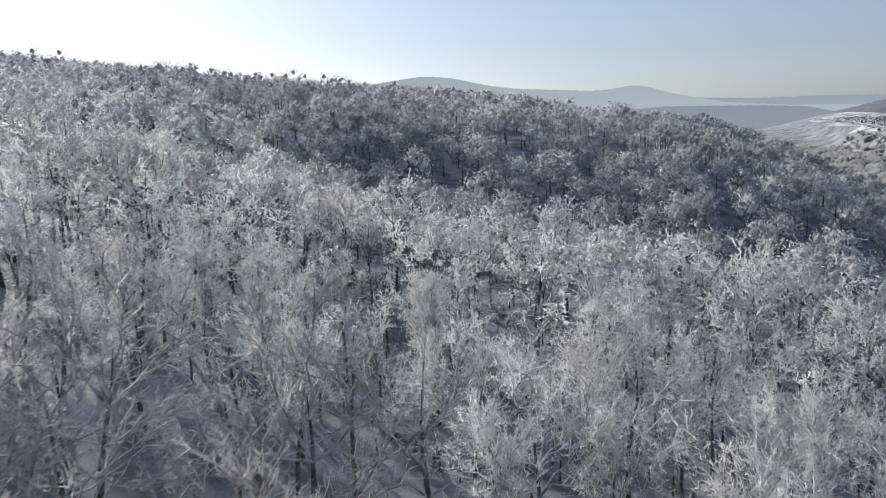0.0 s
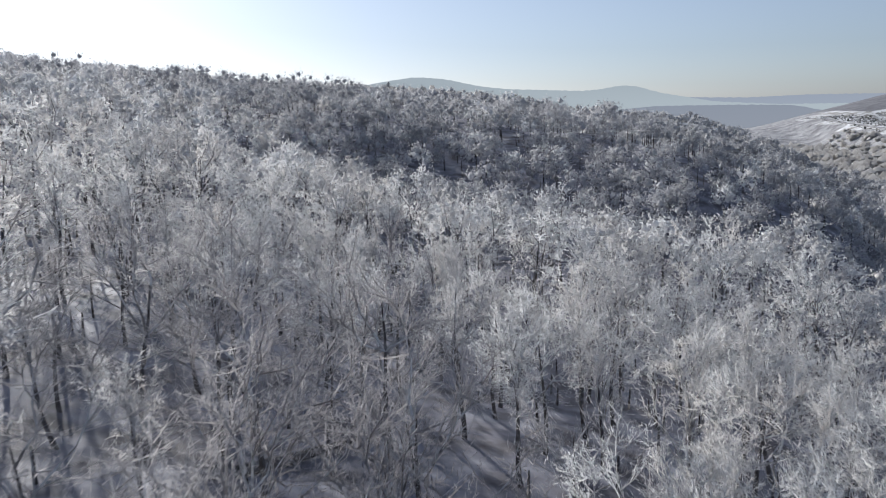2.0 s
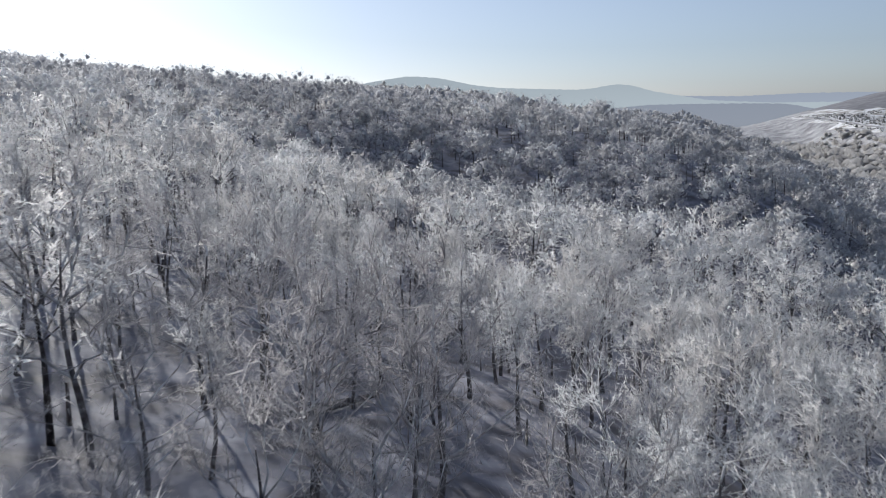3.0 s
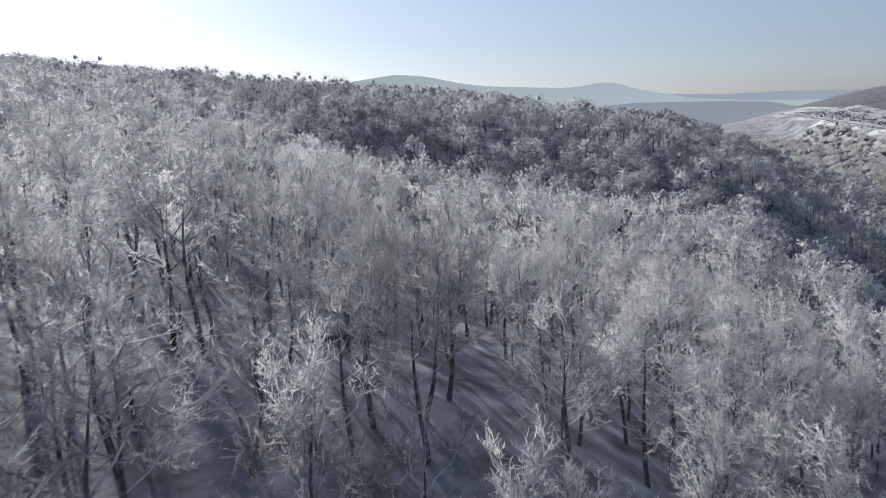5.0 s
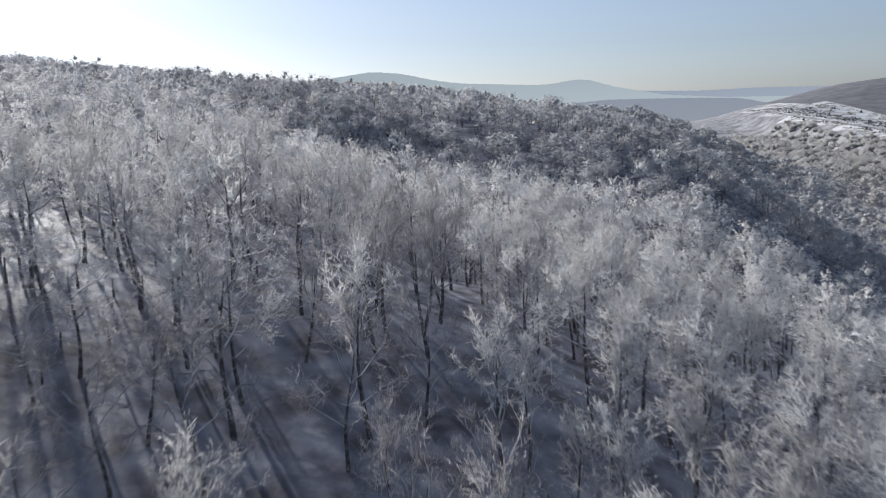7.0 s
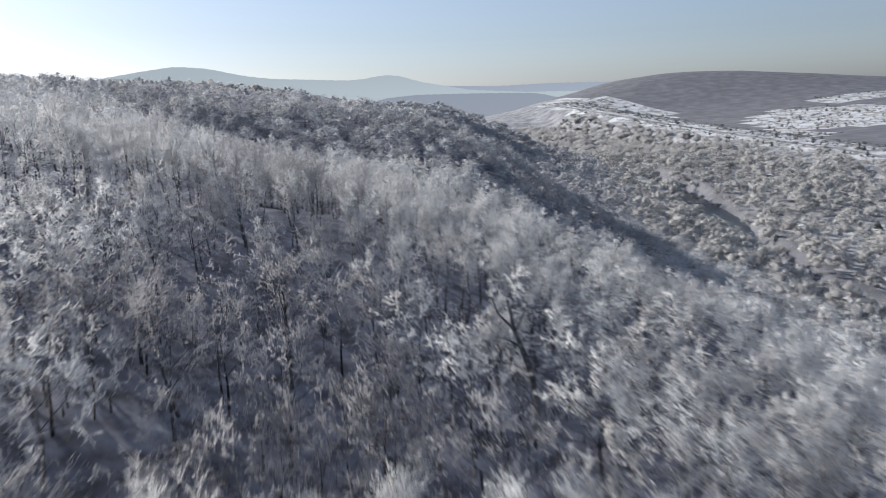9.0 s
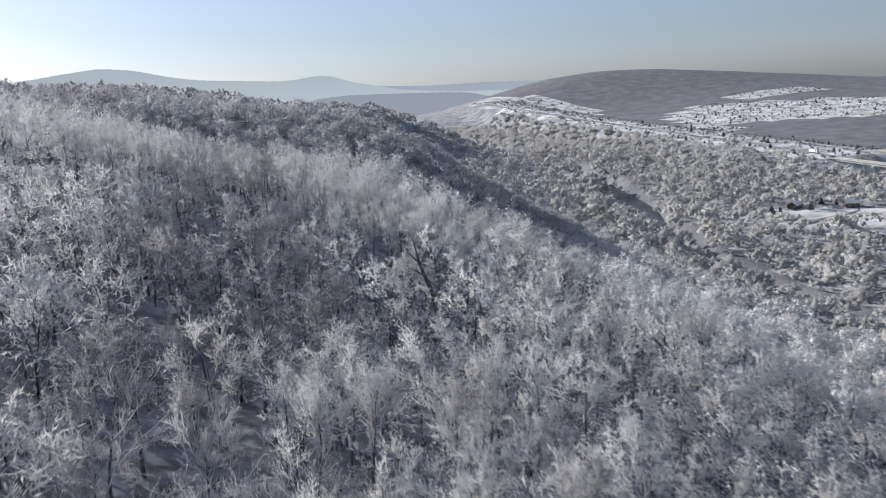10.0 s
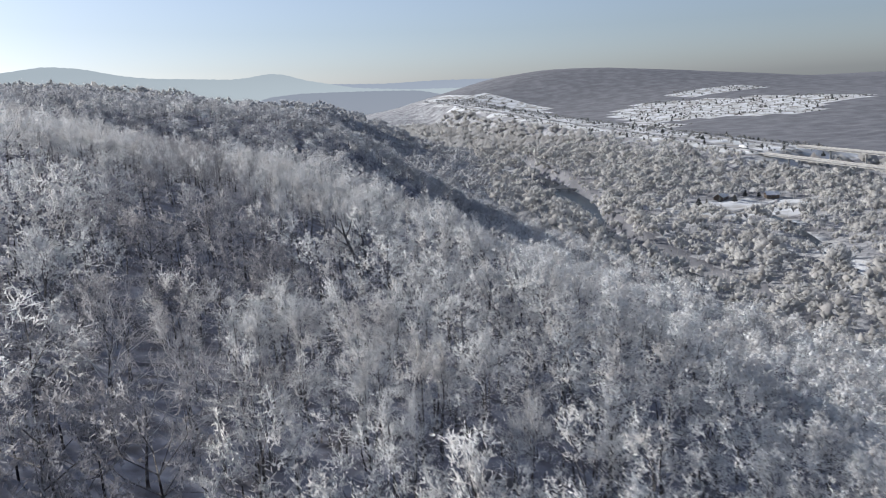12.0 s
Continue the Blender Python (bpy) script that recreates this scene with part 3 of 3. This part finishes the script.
thin_domes = [far_tree(350 + s, 4.1 + 0.4 * (s % 3), 8.4 + 0.6 * (s % 4), 7, 13, 0.6, 0.18, 0.55, 0.3) for s in range(8)]
# ridge and hillside carry the same shade-toned twig colour
stand("crest_woods", "grey woods along the ridge, shade toned into their twigs", fx[crest], fy[crest], fa[crest], fb[crest], thin_domes, [SHADE_TWIGS, SHADE_TWIGS], vary=0.3)
stand("hillside_woods", "grey woods on a hillside, shade toned into their twigs", fx[shady], fy[shady], fa[shady], fb[shady], thin_domes, [SHADE_TWIGS, SHADE_TWIGS], "woods", 0.25)
fx, fy, fa, fb = scatter(-500, 1900, 200, 2000, 11.5, 21, 1.3)
reach = np.hypot(fx, fy)
k = ((fx < -320) | (fx > 470) | (fy > 560)) & wooded(fx, fy) & (fx < 60 + 1.6 * (fy + 134)) & (fx > -0.35 * fy - 60) & (reach < 1250) & (fx - lane_x(fy) < 60)
domes = [far_tree(400 + s, 5.4 + 0.5 * (s % 3), 5.2 + 0.5 * (s % 2), 2, 4, 1.1, 0.36, 0.95, 0.75) for s in range(6)]
stand("distant_woods", "hazy frosted woods on distant hills", fx[k], fy[k], fa[k], fb[k], domes, [FROST_FAR, FROST_FAR], "woods", 0.35)

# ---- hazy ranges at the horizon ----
# emission ramped by height: the mist is painted into the colour
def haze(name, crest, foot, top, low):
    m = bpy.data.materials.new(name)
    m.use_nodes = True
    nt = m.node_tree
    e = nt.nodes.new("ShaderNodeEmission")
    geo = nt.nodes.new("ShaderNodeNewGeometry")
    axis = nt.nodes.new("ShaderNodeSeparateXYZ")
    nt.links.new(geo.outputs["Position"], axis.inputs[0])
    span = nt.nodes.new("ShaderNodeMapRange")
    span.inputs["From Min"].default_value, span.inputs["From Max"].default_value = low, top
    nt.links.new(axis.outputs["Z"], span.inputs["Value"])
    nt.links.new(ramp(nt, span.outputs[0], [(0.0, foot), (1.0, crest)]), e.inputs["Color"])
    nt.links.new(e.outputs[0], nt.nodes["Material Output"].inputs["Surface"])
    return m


def far_range(label, skyline, radius, mats, snow=None):
    """A long wooded range; the skyline is given as bearings and rises in degrees."""
    az = np.arange(-50.0, 70.0, 0.15)
    up = np.interp(az, [p[0] for p in skyline], [p[1] for p in skyline])
    up = np.convolve(np.pad(up, 4, "edge"), np.ones(9) / 9, "valid")
    up = up + 0.012 * np.sin(az * 9.1 + np.sin(az * 3.3)) + 0.01 * np.sin(az * 23.7 + 2 * np.sin(az * 5.1))
    v, f, kind = [], [], []
    steps = [(0.62, -0.2), (0.8, 0.3), (0.9, 0.66), (0.97, 0.93), (1.0, 1.0), (1.1, 0.5)]
    for a, u in zip(np.radians(az), up):
        h = radius * math.tan(radians(u)) + 75
        for reach, share in steps:
            v.append((radius * reach * math.sin(a), radius * reach * math.cos(a), 25 + h * share))
    n = len(steps)
    for k in range(len(az) - 1):
        for j in range(n - 1):
            a = k * n + j
            f.append((a, a + n, a + n + 1, a + 1))
            kind.append(int(snow is not None and snow[0] < az[k] < snow[1] and j == snow[2]))
    ob = new("backdrop", mesh_from("far_range", np.array(v), np.array(f), mats, kind, True))
    return tagged(ob, label, "hills", kind="structure")


far_range("pale wooded range on the horizon with painted haze", [(-50, 1.2), (-9, 1.5), (-5.5, 2.1), (-3.2, 2.45), (-1.0, 2.72), (1.2, 2.5), (3.5, 1.95), (5.5, 1.66), (8.0, 1.52), (11.0, 1.34), (12.4, 1.42), (13.2, 1.6), (14.3, 1.62), (15.2, 1.42), (16.0, 1.1), (18.0, 0.7), (20.0, 0.3), (24, 0.0), (40, -0.3), (50, -1.0), (70, -1.4)], 3600, [haze("painted_haze_near", (0.36, 0.39, 0.39), (0.43, 0.46, 0.45), 230, 60)])
far_range("low lavender hills with painted morning haze", [(-50, 0.8), (10, 0.75), (17, 0.72), (19.5, 0.6), (22, 0.5), (25.8, 0.56), (29, 0.5), (40, 0.2), (46, -0.1), (52, -0.7), (70, -1.2)], 4400, [haze("painted_haze_far", (0.31, 0.33, 0.365), (0.34, 0.36, 0.385), 150, 50), haze("painted_haze_snow", (0.58, 0.61, 0.61), (0.55, 0.58, 0.58), 150, 50)], (17.2, 21.0, 1))
far_range("dim wooded rise before the far hills", [(-50, -1.4), (11, -1.0), (13.5, -0.05), (16, 0.12), (19, 0.08), (22, 0.02), (25, -0.1), (28, -0.8), (32, -1.6), (70, -1.6)], 2400, [haze("painted_haze_rise", (0.26, 0.275, 0.3), (0.28, 0.29, 0.31), 110, 40)])

# ---- river ----
rv, rf = [], []
for k, (x, y) in enumerate(RIVER):
    x0, y0 = RIVER[max(k - 1, 0)]
    x1, y1 = RIVER[min(k + 1, len(RIVER) - 1)]
    l = math.hypot(x1 - x0, y1 - y0)
    w = 10 + pool(y)
    ox, oy = (y1 - y0) / l * w, -(x1 - x0) / l * w
    rv += [(x - ox, y - oy, WATER_Z), (x + ox, y + oy, WATER_Z)]
    if k:
        rf.append((2 * k - 2, 2 * k - 1, 2 * k + 1, 2 * k))
river = new("water", mesh_from("water", np.array(rv), np.array(rf), [WATER]))
tagged(river, "dark winding river between snowy banks", "river", kind="structure")


# ---- helpers for built things ----
def box_piece(cx, cy, cz, sx, sy, sz, bevel=0.0):
    """A box with chamfered upright edges, as (verts, quads split into triangles)."""
    hx, hy, b = sx / 2, sy / 2, min(bevel, sx / 3, sy / 3)
    ring = [(-hx + b, -hy), (hx - b, -hy), (hx, -hy + b), (hx, hy - b), (hx - b, hy), (-hx + b, hy), (-hx, hy - b), (-hx, -hy + b)] if b else [(-hx, -hy), (hx, -hy), (hx, hy), (-hx, hy)]
    n = len(ring)
    v = [(cx + x, cy + y, cz - sz / 2) for x, y in ring] + [(cx + x, cy + y, cz + sz / 2) for x, y in ring]
    f = []
    for k in range(n):
        a, c = k, (k + 1) % n
        f += [(a, c, c + n), (a, c + n, a + n)]
    for k in range(1, n - 1):
        f += [(0, k + 1, k), (n, n + k, n + k + 1)]
    return np.array(v, float), np.array(f)


def plain(name, colour, rough=0.6, metal=0.0, grain=0.0, scale=3.0):
    m, nt, b = material(name, rough)
    b.inputs["Metallic"].default_value = metal
    lo = tuple(c * (1 - grain) for c in colour)
    nt.links.new(ramp(nt, noise_node(nt, scale, 5.0), [(0.35, lo), (0.65, colour)]), b.inputs["Base Color"])
    return m


WHITE_PAINT = plain("white_paint", (0.8, 0.8, 0.8), 0.4, 0, 0.08)
DARK_PAINT = plain("dark_paint", (0.05, 0.055, 0.07), 0.4, 0, 0.2)
RUBBER = plain("rubber", (0.03, 0.03, 0.03), 0.8, 0, 0.3)
ROOF_SNOW = plain("roof_snow", (0.85, 0.86, 0.88), 0.7, 0, 0.06, 0.8)
BOARDS = plain("weathered_boards", (0.2, 0.16, 0.13), 0.85, 0, 0.4, 2.0)
GLASS_DARK = plain("window_glass", (0.03, 0.04, 0.05), 0.1)
STONE = plain("river_stone", (0.28, 0.27, 0.26), 0.85, 0, 0.5, 2.0)
SCRUB = frost_material("grey_scrub", (0.36, 0.36, 0.35), (0.2, 0.195, 0.18), 0.25)
CEDAR = plain("cedar_foliage", (0.25, 0.255, 0.24), 0.9, 0, 0.5, 1.6)

# ---- highway ----
LOWER = [(450, 299), (475, 381), (512, 540), (556, 773), (598, 1016), (636, 1245), (668, 1400)]
UPPER = [(481, 289), (509, 376), (543, 495), (588, 700), (641, 995), (668, 1130), (702, 1300)]
FRONTAGE = [(560, 400), (590, 520), (628, 700), (680, 960)]


def road_strip(name, label, line, width, lift):
    ys = np.arange(line[0][1], line[-1][1], 12.0)
    xs = np.interp(ys, [p[1] for p in line], [p[0] for p in line])
    zs = ground(xs, ys)
    v, f = [], []
    for k in range(len(ys)):
        for o, dz in ((-width / 2, 0), (width / 2, 0), (width / 2 + 1.5, -1.6), (-width / 2 - 1.5, -1.6)):
            v.append((xs[k] + o, ys[k], zs[k] + lift + dz))
        if k:
            a, b = 4 * k - 4, 4 * k
            f += [(a, a + 1, b + 1, b), (a + 1, a + 2, b + 2, b + 1), (a + 3, a, b, b + 3)]
    ob = new(name, mesh_from(name, np.array(v), np.array(f), [ROAD]))
    return tagged(ob, label, "road", kind="structure")


road_strip("road", "pale salted highway lane on a snowy bench", LOWER, 5.5, 0.5)
road_strip("road", "pale salted upper highway lane on a snowy bench", UPPER, 5.5, 0.5)
road_strip("road", "narrow snowy side road above the highway", FRONTAGE, 3.2, 0.4)


def viaduct(x_of, y0, y1, z, piers, label):
    root = new("viaduct")
    root.location = (x_of((y0 + y1) / 2), (y0 + y1) / 2, 0)
    tagged(root, label, "bridge", group="highway viaducts")
    ox, oy = root.location.x, root.location.y
    turn = math.atan2(x_of(y1) - x_of(y0), y1 - y0)
    ln = math.hypot(x_of(y1) - x_of(y0), y1 - y0)
    rot = Matrix.Rotation(-turn, 3, "Z")

    def placed(piece):
        v, f = piece
        return np.array([tuple(rot @ Vector(p)) for p in v]), f

    part("deck", placed(box_piece(0, 0, z - 0.2, 5.6, ln, 0.4)), ROAD, root, "pale road slab")
    for o in (-1.7, 1.7):
        part("girder", placed(box_piece(o, 0, z - 0.95, 0.5, ln, 1.1)), CONCRETE, root)
    for o in (-2.7, 2.7):
        part("parapet", placed(box_piece(o, 0, z + 0.35, 0.25, ln, 0.7)), CONCRETE, root)
    for py in piers:
        foot = float(ground(x_of(py), py)) - 0.6
        along = (py - (y0 + y1) / 2) / math.cos(turn)
        pier = part("pier", placed(box_piece(0, along, (foot + z - 2.1) / 2, 1.25, 0.95, z - 2.1 - foot, 0.2)), CONCRETE, root, "concrete column")
        part("cap", placed(box_piece(0, along, z - 1.8, 4.6, 1.1, 0.6, 0.15)), CONCRETE, pier)
    return root


viaduct(lambda y: 450 + 0.257 * (y - 299), 20, 300, 40.5, [265, 233, 201, 169, 137, 105, 73, 41], "long concrete highway bridge with piers above woods")
viaduct(lambda y: 481 + 0.228 * (y - 289), 20, 290, 44.0, [256, 222, 188, 154, 120, 86, 52], "second concrete highway bridge with piers above woods")

# ---- lorry on the lower lane ----
truck = new("truck")
ty0 = 322.0
tx0 = float(np.interp(ty0, [p[1] for p in LOWER], [p[0] for p in LOWER]))
truck.matrix_basis = pose(tx0, ty0, float(ground(tx0, ty0)) + 0.5, 0, 0, -16)
tagged(truck, "white box lorry driving on the pale highway", "truck")
part("trailer", box_piece(0, 1.6, 1.75, 1.7, 8.2, 2.1, 0.08), WHITE_PAINT, truck, "plain white trailer")
part("chassis", box_piece(0, 0, 0.62, 1.2, 11.0, 0.2), DARK_PAINT, truck)
cab = part("cab", join([box_piece(0, -4.2, 1.4, 1.6, 1.5, 1.7, 0.15), box_piece(0, -5.2, 1.0, 1.5, 0.9, 0.9, 0.2)]), WHITE_PAINT, truck, "white cab")
part("windscreen", box_piece(0, -4.98, 1.75, 1.4, 0.06, 0.6), GLASS_DARK, cab)


def wheel_piece(x, y, r, w):
    v, f = tube([(x - w / 2, y, r), (x + w / 2, y, r)], [r, r], 10)
    n = len(v)
    caps = [(0, k, k + 1) for k in range(1, 9)] + [(10, 10 + k + 1, 10 + k) for k in range(1, 9)]
    return v, np.concatenate([f, np.array(caps)])


for y in (-5.0, -3.2, 4.0, 5.0):
    for x in (-0.75, 0.75):
        part("wheel", wheel_piece(x, y, 0.45, 0.28), RUBBER, truck)


# ---- houses in the valley ----
def house(name, label, x, y, turn, length, width, wall_h, ridge, wall_mat, windows=3, chimney=True):
    root = new(name)
    root.matrix_basis = pose(x, y, float(ground(x, y)) - 0.1, 0, 0, turn)
    tagged(root, label, "house" if name == "house" else "building")
    hl, hw = length / 2, width / 2
    v = [(-hl, -hw, 0), (hl, -hw, 0), (hl, hw, 0), (-hl, hw, 0), (-hl, -hw, wall_h), (hl, -hw, wall_h), (hl, hw, wall_h), (-hl, hw, wall_h), (-hl, 0, wall_h + ridge), (hl, 0, wall_h + ridge)]
    f = [(0, 1, 5), (0, 5, 4), (1, 2, 6), (1, 6, 5), (2, 3, 7), (2, 7, 6), (3, 0, 4), (3, 4, 7), (4, 8, 7), (5, 6, 9)]
    part("wall", (np.array(v, float), np.array(f)), wall_mat, root)
    e = 0.35
    rise = ridge / hw
    rv, rf = [], []
    for s in (-1, 1):
        b = len(rv)
        rv += [(-hl - e, s * (hw + e), wall_h - rise * e), (hl + e, s * (hw + e), wall_h - rise * e), (hl + e, 0, wall_h + ridge), (-hl - e, 0, wall_h + ridge)]
        rv += [(p[0], p[1], p[2] + 0.22) for p in rv[b:b + 4]]
        rf += [(b + 4, b + 5, b + 6), (b + 4, b + 6, b + 7), (b, b + 2, b + 1), (b, b + 3, b + 2), (b, b + 1, b + 5), (b, b + 5, b + 4), (b + 1, b + 2, b + 6), (b + 1, b + 6, b + 5), (b + 3, b, b + 4), (b + 3, b + 4, b + 7)]
    roof = part("roof", (np.array(rv), np.array(rf)), ROOF_SNOW, root, "roof covered with snow")
    if chimney:
        part("chimney", box_piece(hl * 0.4, 0.3, wall_h + ridge + 0.3, 0.5, 0.5, 1.1), CONCRETE, roof)
    for k in range(windows):
        wx = -hl + length * (k + 0.7) / (windows + 0.4)
        for s in (-1, 1):
            w = part("window", box_piece(wx, s * (hw + 0.02), wall_h * 0.55, 0.9, 0.08, 0.9), WHITE_PAINT, root)
            part("pane", box_piece(wx, s * (hw + 0.05), wall_h * 0.55, 0.7, 0.06, 0.7), GLASS_DARK, w)
    part("door", box_piece(hl + 0.03, 0.0, 0.95, 0.08, 0.85, 1.9), DARK_PAINT, root)
    return root


house("house", "small dark cottage with a snowy roof in a clearing", 318, 207, 20, 8, 5.5, 2.3, 1.7, BOARDS)
house("house", "brown cottage with a snowy roof among frosted trees", 253, 204, 70, 6, 4.5, 2.2, 1.6, BOARDS, 2)
house("barn", "long low barn with a snowy roof by the woods", 381, 386, 125, 15, 6.5, 2.6, 1.6, BOARDS, 4, False)
house("house", "cottage under snow at the edge of a clearing", 338, 188, -30, 7, 5, 2.2, 1.6, BOARDS, 2)

# ---- creek and stones ----
CREEK = [(292, 152), (276, 123), (253, 88), (239, 70), (222, 47)]
cv, cf = [], []
for k, (x, y) in enumerate(CREEK):
    z = float(ground(x, y))
    cv += [(x - 1.6, y + 1.0, z + 0.08), (x + 1.6, y - 1.0, z + 0.08)]
    if k:
        cf.append((2 * k - 2, 2 * k - 1, 2 * k + 1, 2 * k))
tagged(new("water", mesh_from("creek", np.array(cv), np.array(cf), [WATER])), "narrow dark creek across a snowy clearing", "creek", kind="structure")


def boulder(seed, r):
    rng = np.random.default_rng(seed)
    bm = bmesh.new()
    bmesh.ops.create_icosphere(bm, subdivisions=1, radius=r)
    for v in bm.verts:
        v.co *= rng.uniform(0.75, 1.15)
        v.co.z *= 0.6
    me = bpy.data.meshes.new("boulder")
    bm.to_mesh(me)
    bm.free()
    me.materials.append(STONE)
    return me


stones = [boulder(s, 1.0) for s in range(4)]
for k in range(46):
    u = float(hash01(k, 1, 70)) * 3.999
    a, b = CREEK[int(u)], CREEK[int(u) + 1]
    q = u - int(u)
    x, y = a[0] + (b[0] - a[0]) * q + 7 * (float(hash01(k, 2, 71)) - 0.5), a[1] + (b[1] - a[1]) * q + 5 * (float(hash01(k, 3, 72)) - 0.5)
    if k % 3 == 0:
        u2 = float(hash01(k, 5, 74))
        x, y = 300 + 12 * u2 + 5 * math.sin(k), 345 + 55 * u2
    ob = new("boulder", stones[k % 4])
    sc = 0.5 + 0.9 * float(hash01(k, 4, 73))
    ob.matrix_basis = pose(x, y, max(float(ground(x, y)), WATER_Z - 0.1) + 0.1 * sc, 0, 0, 37 * k) @ Matrix.Diagonal((sc, sc, sc, 1))
    tagged(ob, "grey stone dusted with snow by the water", "boulder", group="stones by the water")

# ---- low bridge over the river ----
bridge = new("low_bridge")
bridge.matrix_basis = pose(283, 318, WATER_Z, 0, 0, -48)
tagged(bridge, "low flat concrete bridge with snow across the river", "bridge")
part("deck", box_piece(0, 0, 1.5, 30, 3.2, 0.45), ROAD, bridge, "snow-dusted slab")
for o in (-1.5, 1.5):
    part("kerb", box_piece(0, o, 1.85, 30, 0.2, 0.25), CONCRETE, bridge)
for o in (-10, -3.5, 3.5, 10):
    part("pier", box_piece(o, 0, 0.0, 0.7, 2.8, 2.6, 0.15), CONCRETE, bridge)

# ---- cottage lane ----
lane = [(345, 190), (330, 178), (312, 171), (292, 168), (270, 160)]
lv, lf = [], []
for k, (x, y) in enumerate(lane):
    for o in (-1.4, 1.4):
        lv.append((x + 0.3 * o, y + o, float(ground(x + 0.3 * o, y + o)) + 0.25))
    if k:
        lf.append((2 * k - 2, 2 * k - 1, 2 * k + 1, 2 * k))
tagged(new("road", mesh_from("lane", np.array(lv), np.array(lf), [ROAD])), "narrow dark lane through a snowy clearing", "road", kind="structure")

# ---- cedars on the pastures ----
def cedar(seed):
    rng = np.random.default_rng(seed)
    root = new("cedar_tree")
    tagged(root, "small dark evergreen cedar dusted with snow", "tree", group="cedars on the pasture")
    part("trunk", tube([(0, 0, -0.3), (0, 0, 1.2)], [0.14, 0.1], 5), BARK, root)
    n = 150
    h = rng.uniform(0, 1, n) ** 1.3
    r = (1 - h) * 1.25 + 0.1
    ang = rng.uniform(0, 2 * math.pi, n)
    out = np.stack([np.cos(ang), np.sin(ang), np.zeros(n)], 1)
    p = out * (r * rng.uniform(0.1, 0.75, n))[:, None] + np.stack([np.zeros(n), np.zeros(n), 0.4 + h * 3.9], 1)
    part("crown", slivers(p, unit(out + np.array([0, 0, 0.5]) + rng.normal(0, 0.25, (n, 3))), 0.45 + 0.9 * r, 0.2 + 0.16 * r, rng), CEDAR, root, "dense dark needles")
    return root


cedars = [cedar(600 + s) for s in range(4)]
cx_, cy_, ca, cb = scatter(430, 1160, 280, 1300, 12.0, 41)
off = cx_ - lane_x(cy_)
lane_gap = np.minimum(np.abs(cx_ - np.interp(cy_, [p[1] for p in LOWER], [p[0] for p in LOWER])), np.abs(cx_ - np.interp(cy_, [p[1] for p in UPPER], [p[0] for p in UPPER])))
ok = in_field(cx_, cy_) & (lane_gap > 6) & ((ca < 0.5) & (off < 60) | (ca < 0.2))
spots = [(float(x), float(y), float(b)) for x, y, b in sorted(zip(cx_[ok], cy_[ok], cb[ok]), key=lambda p: p[1])]
spots = spots[:: max(1, round(len(spots) / 270))][:285]
spots += [(306, 196, 0.6), (311, 190, 0.9), (297, 197, 0.4), (334, 204, 0.8), (341, 200, 0.5), (285, 190, 0.7), (290, 196, 0.9)]
for k, (x, y, b) in enumerate(spots):
    sc = 0.4 + 0.65 * b
    m = pose(x, y, float(ground(x, y)), 0, 0, 53 * k) @ Matrix.Diagonal((sc, sc, sc, 1))
    copy_thing(cedars[k % 4], m).matrix_basis = m
for src in cedars:
    for o in (*src.children_recursive, src):
        bpy.data.objects.remove(o)

sx, sy, sa, sb = scatter(430, 1160, 290, 1350, 6.0, 51, 1.4)
lane_gap = np.minimum(np.abs(sx - np.interp(sy, [p[1] for p in LOWER], [p[0] for p in LOWER])), np.abs(sx - np.interp(sy, [p[1] for p in UPPER], [p[0] for p in UPPER])))
drift = np.sin(sx * 0.05 + 1.7 * np.sin(sy * 0.021)) + np.sin(sy * 0.043 + sx * 0.02)
k = in_field(sx, sy) & (lane_gap > 5.0) & ((lane_gap < 24) & (sa < 0.5) | (sa < 0.16) | (drift > 0.9) & (sa < 0.5))
stand("roadside_scrub", "grey frosted scrub along the highway banks", sx[k], sy[k], sb[k], sa[k], [far_tree(700 + s, 1.7, 3.4, 2, 6, 0.5, 0.16) for s in range(4)], [SCRUB, BARK], "scrub")

# ---- dead trees ----
snag = new("dead_tree")
gz = float(ground(5.9, -40.4))
snag.location = (5.9, -40.4, gz)
tagged(snag, "tall leaning dead tree with a bare forked top", "tree")
part("trunk", tube([(0, 0, -0.4), (-0.5, 0.1, 80.5 - gz), (-1.7, 0.5, 84.0 - gz), (-2.1, 0.7, 86.2 - gz)], [0.3, 0.24, 0.16, 0.06], 7), BARK, snag, "dark bare bark")
for pts in ([(-1.72, 0.5, 84.0), (-2.9, 0.6, 85.3), (-3.3, 0.6, 86.5)], [(-1.6, 0.5, 83.8), (-1.0, 0.4, 85.0), (-0.6, 0.3, 86.4)], [(-1.3, 0.4, 82.6), (-2.2, 0.3, 83.3), (-3.0, 0.4, 83.6)]):
    part("limb", tube([(x, y, z - gz) for x, y, z in pts], [0.11, 0.06, 0.02], 5), BARK, snag)

log = new("fallen_log", mesh_from("fallen_log", *tube([(-9.0, 16.9, float(ground(-9.0, 16.9)) + 0.22), (-7.2, 20.0, float(ground(-7.2, 20)) + 0.3), (-5.4, 23.3, float(ground(-5.4, 23.3)) + 0.3)], [0.26, 0.22, 0.12], 8), [BARK]))
tagged(log, "dark fallen log lying on the snowy forest floor", "log")
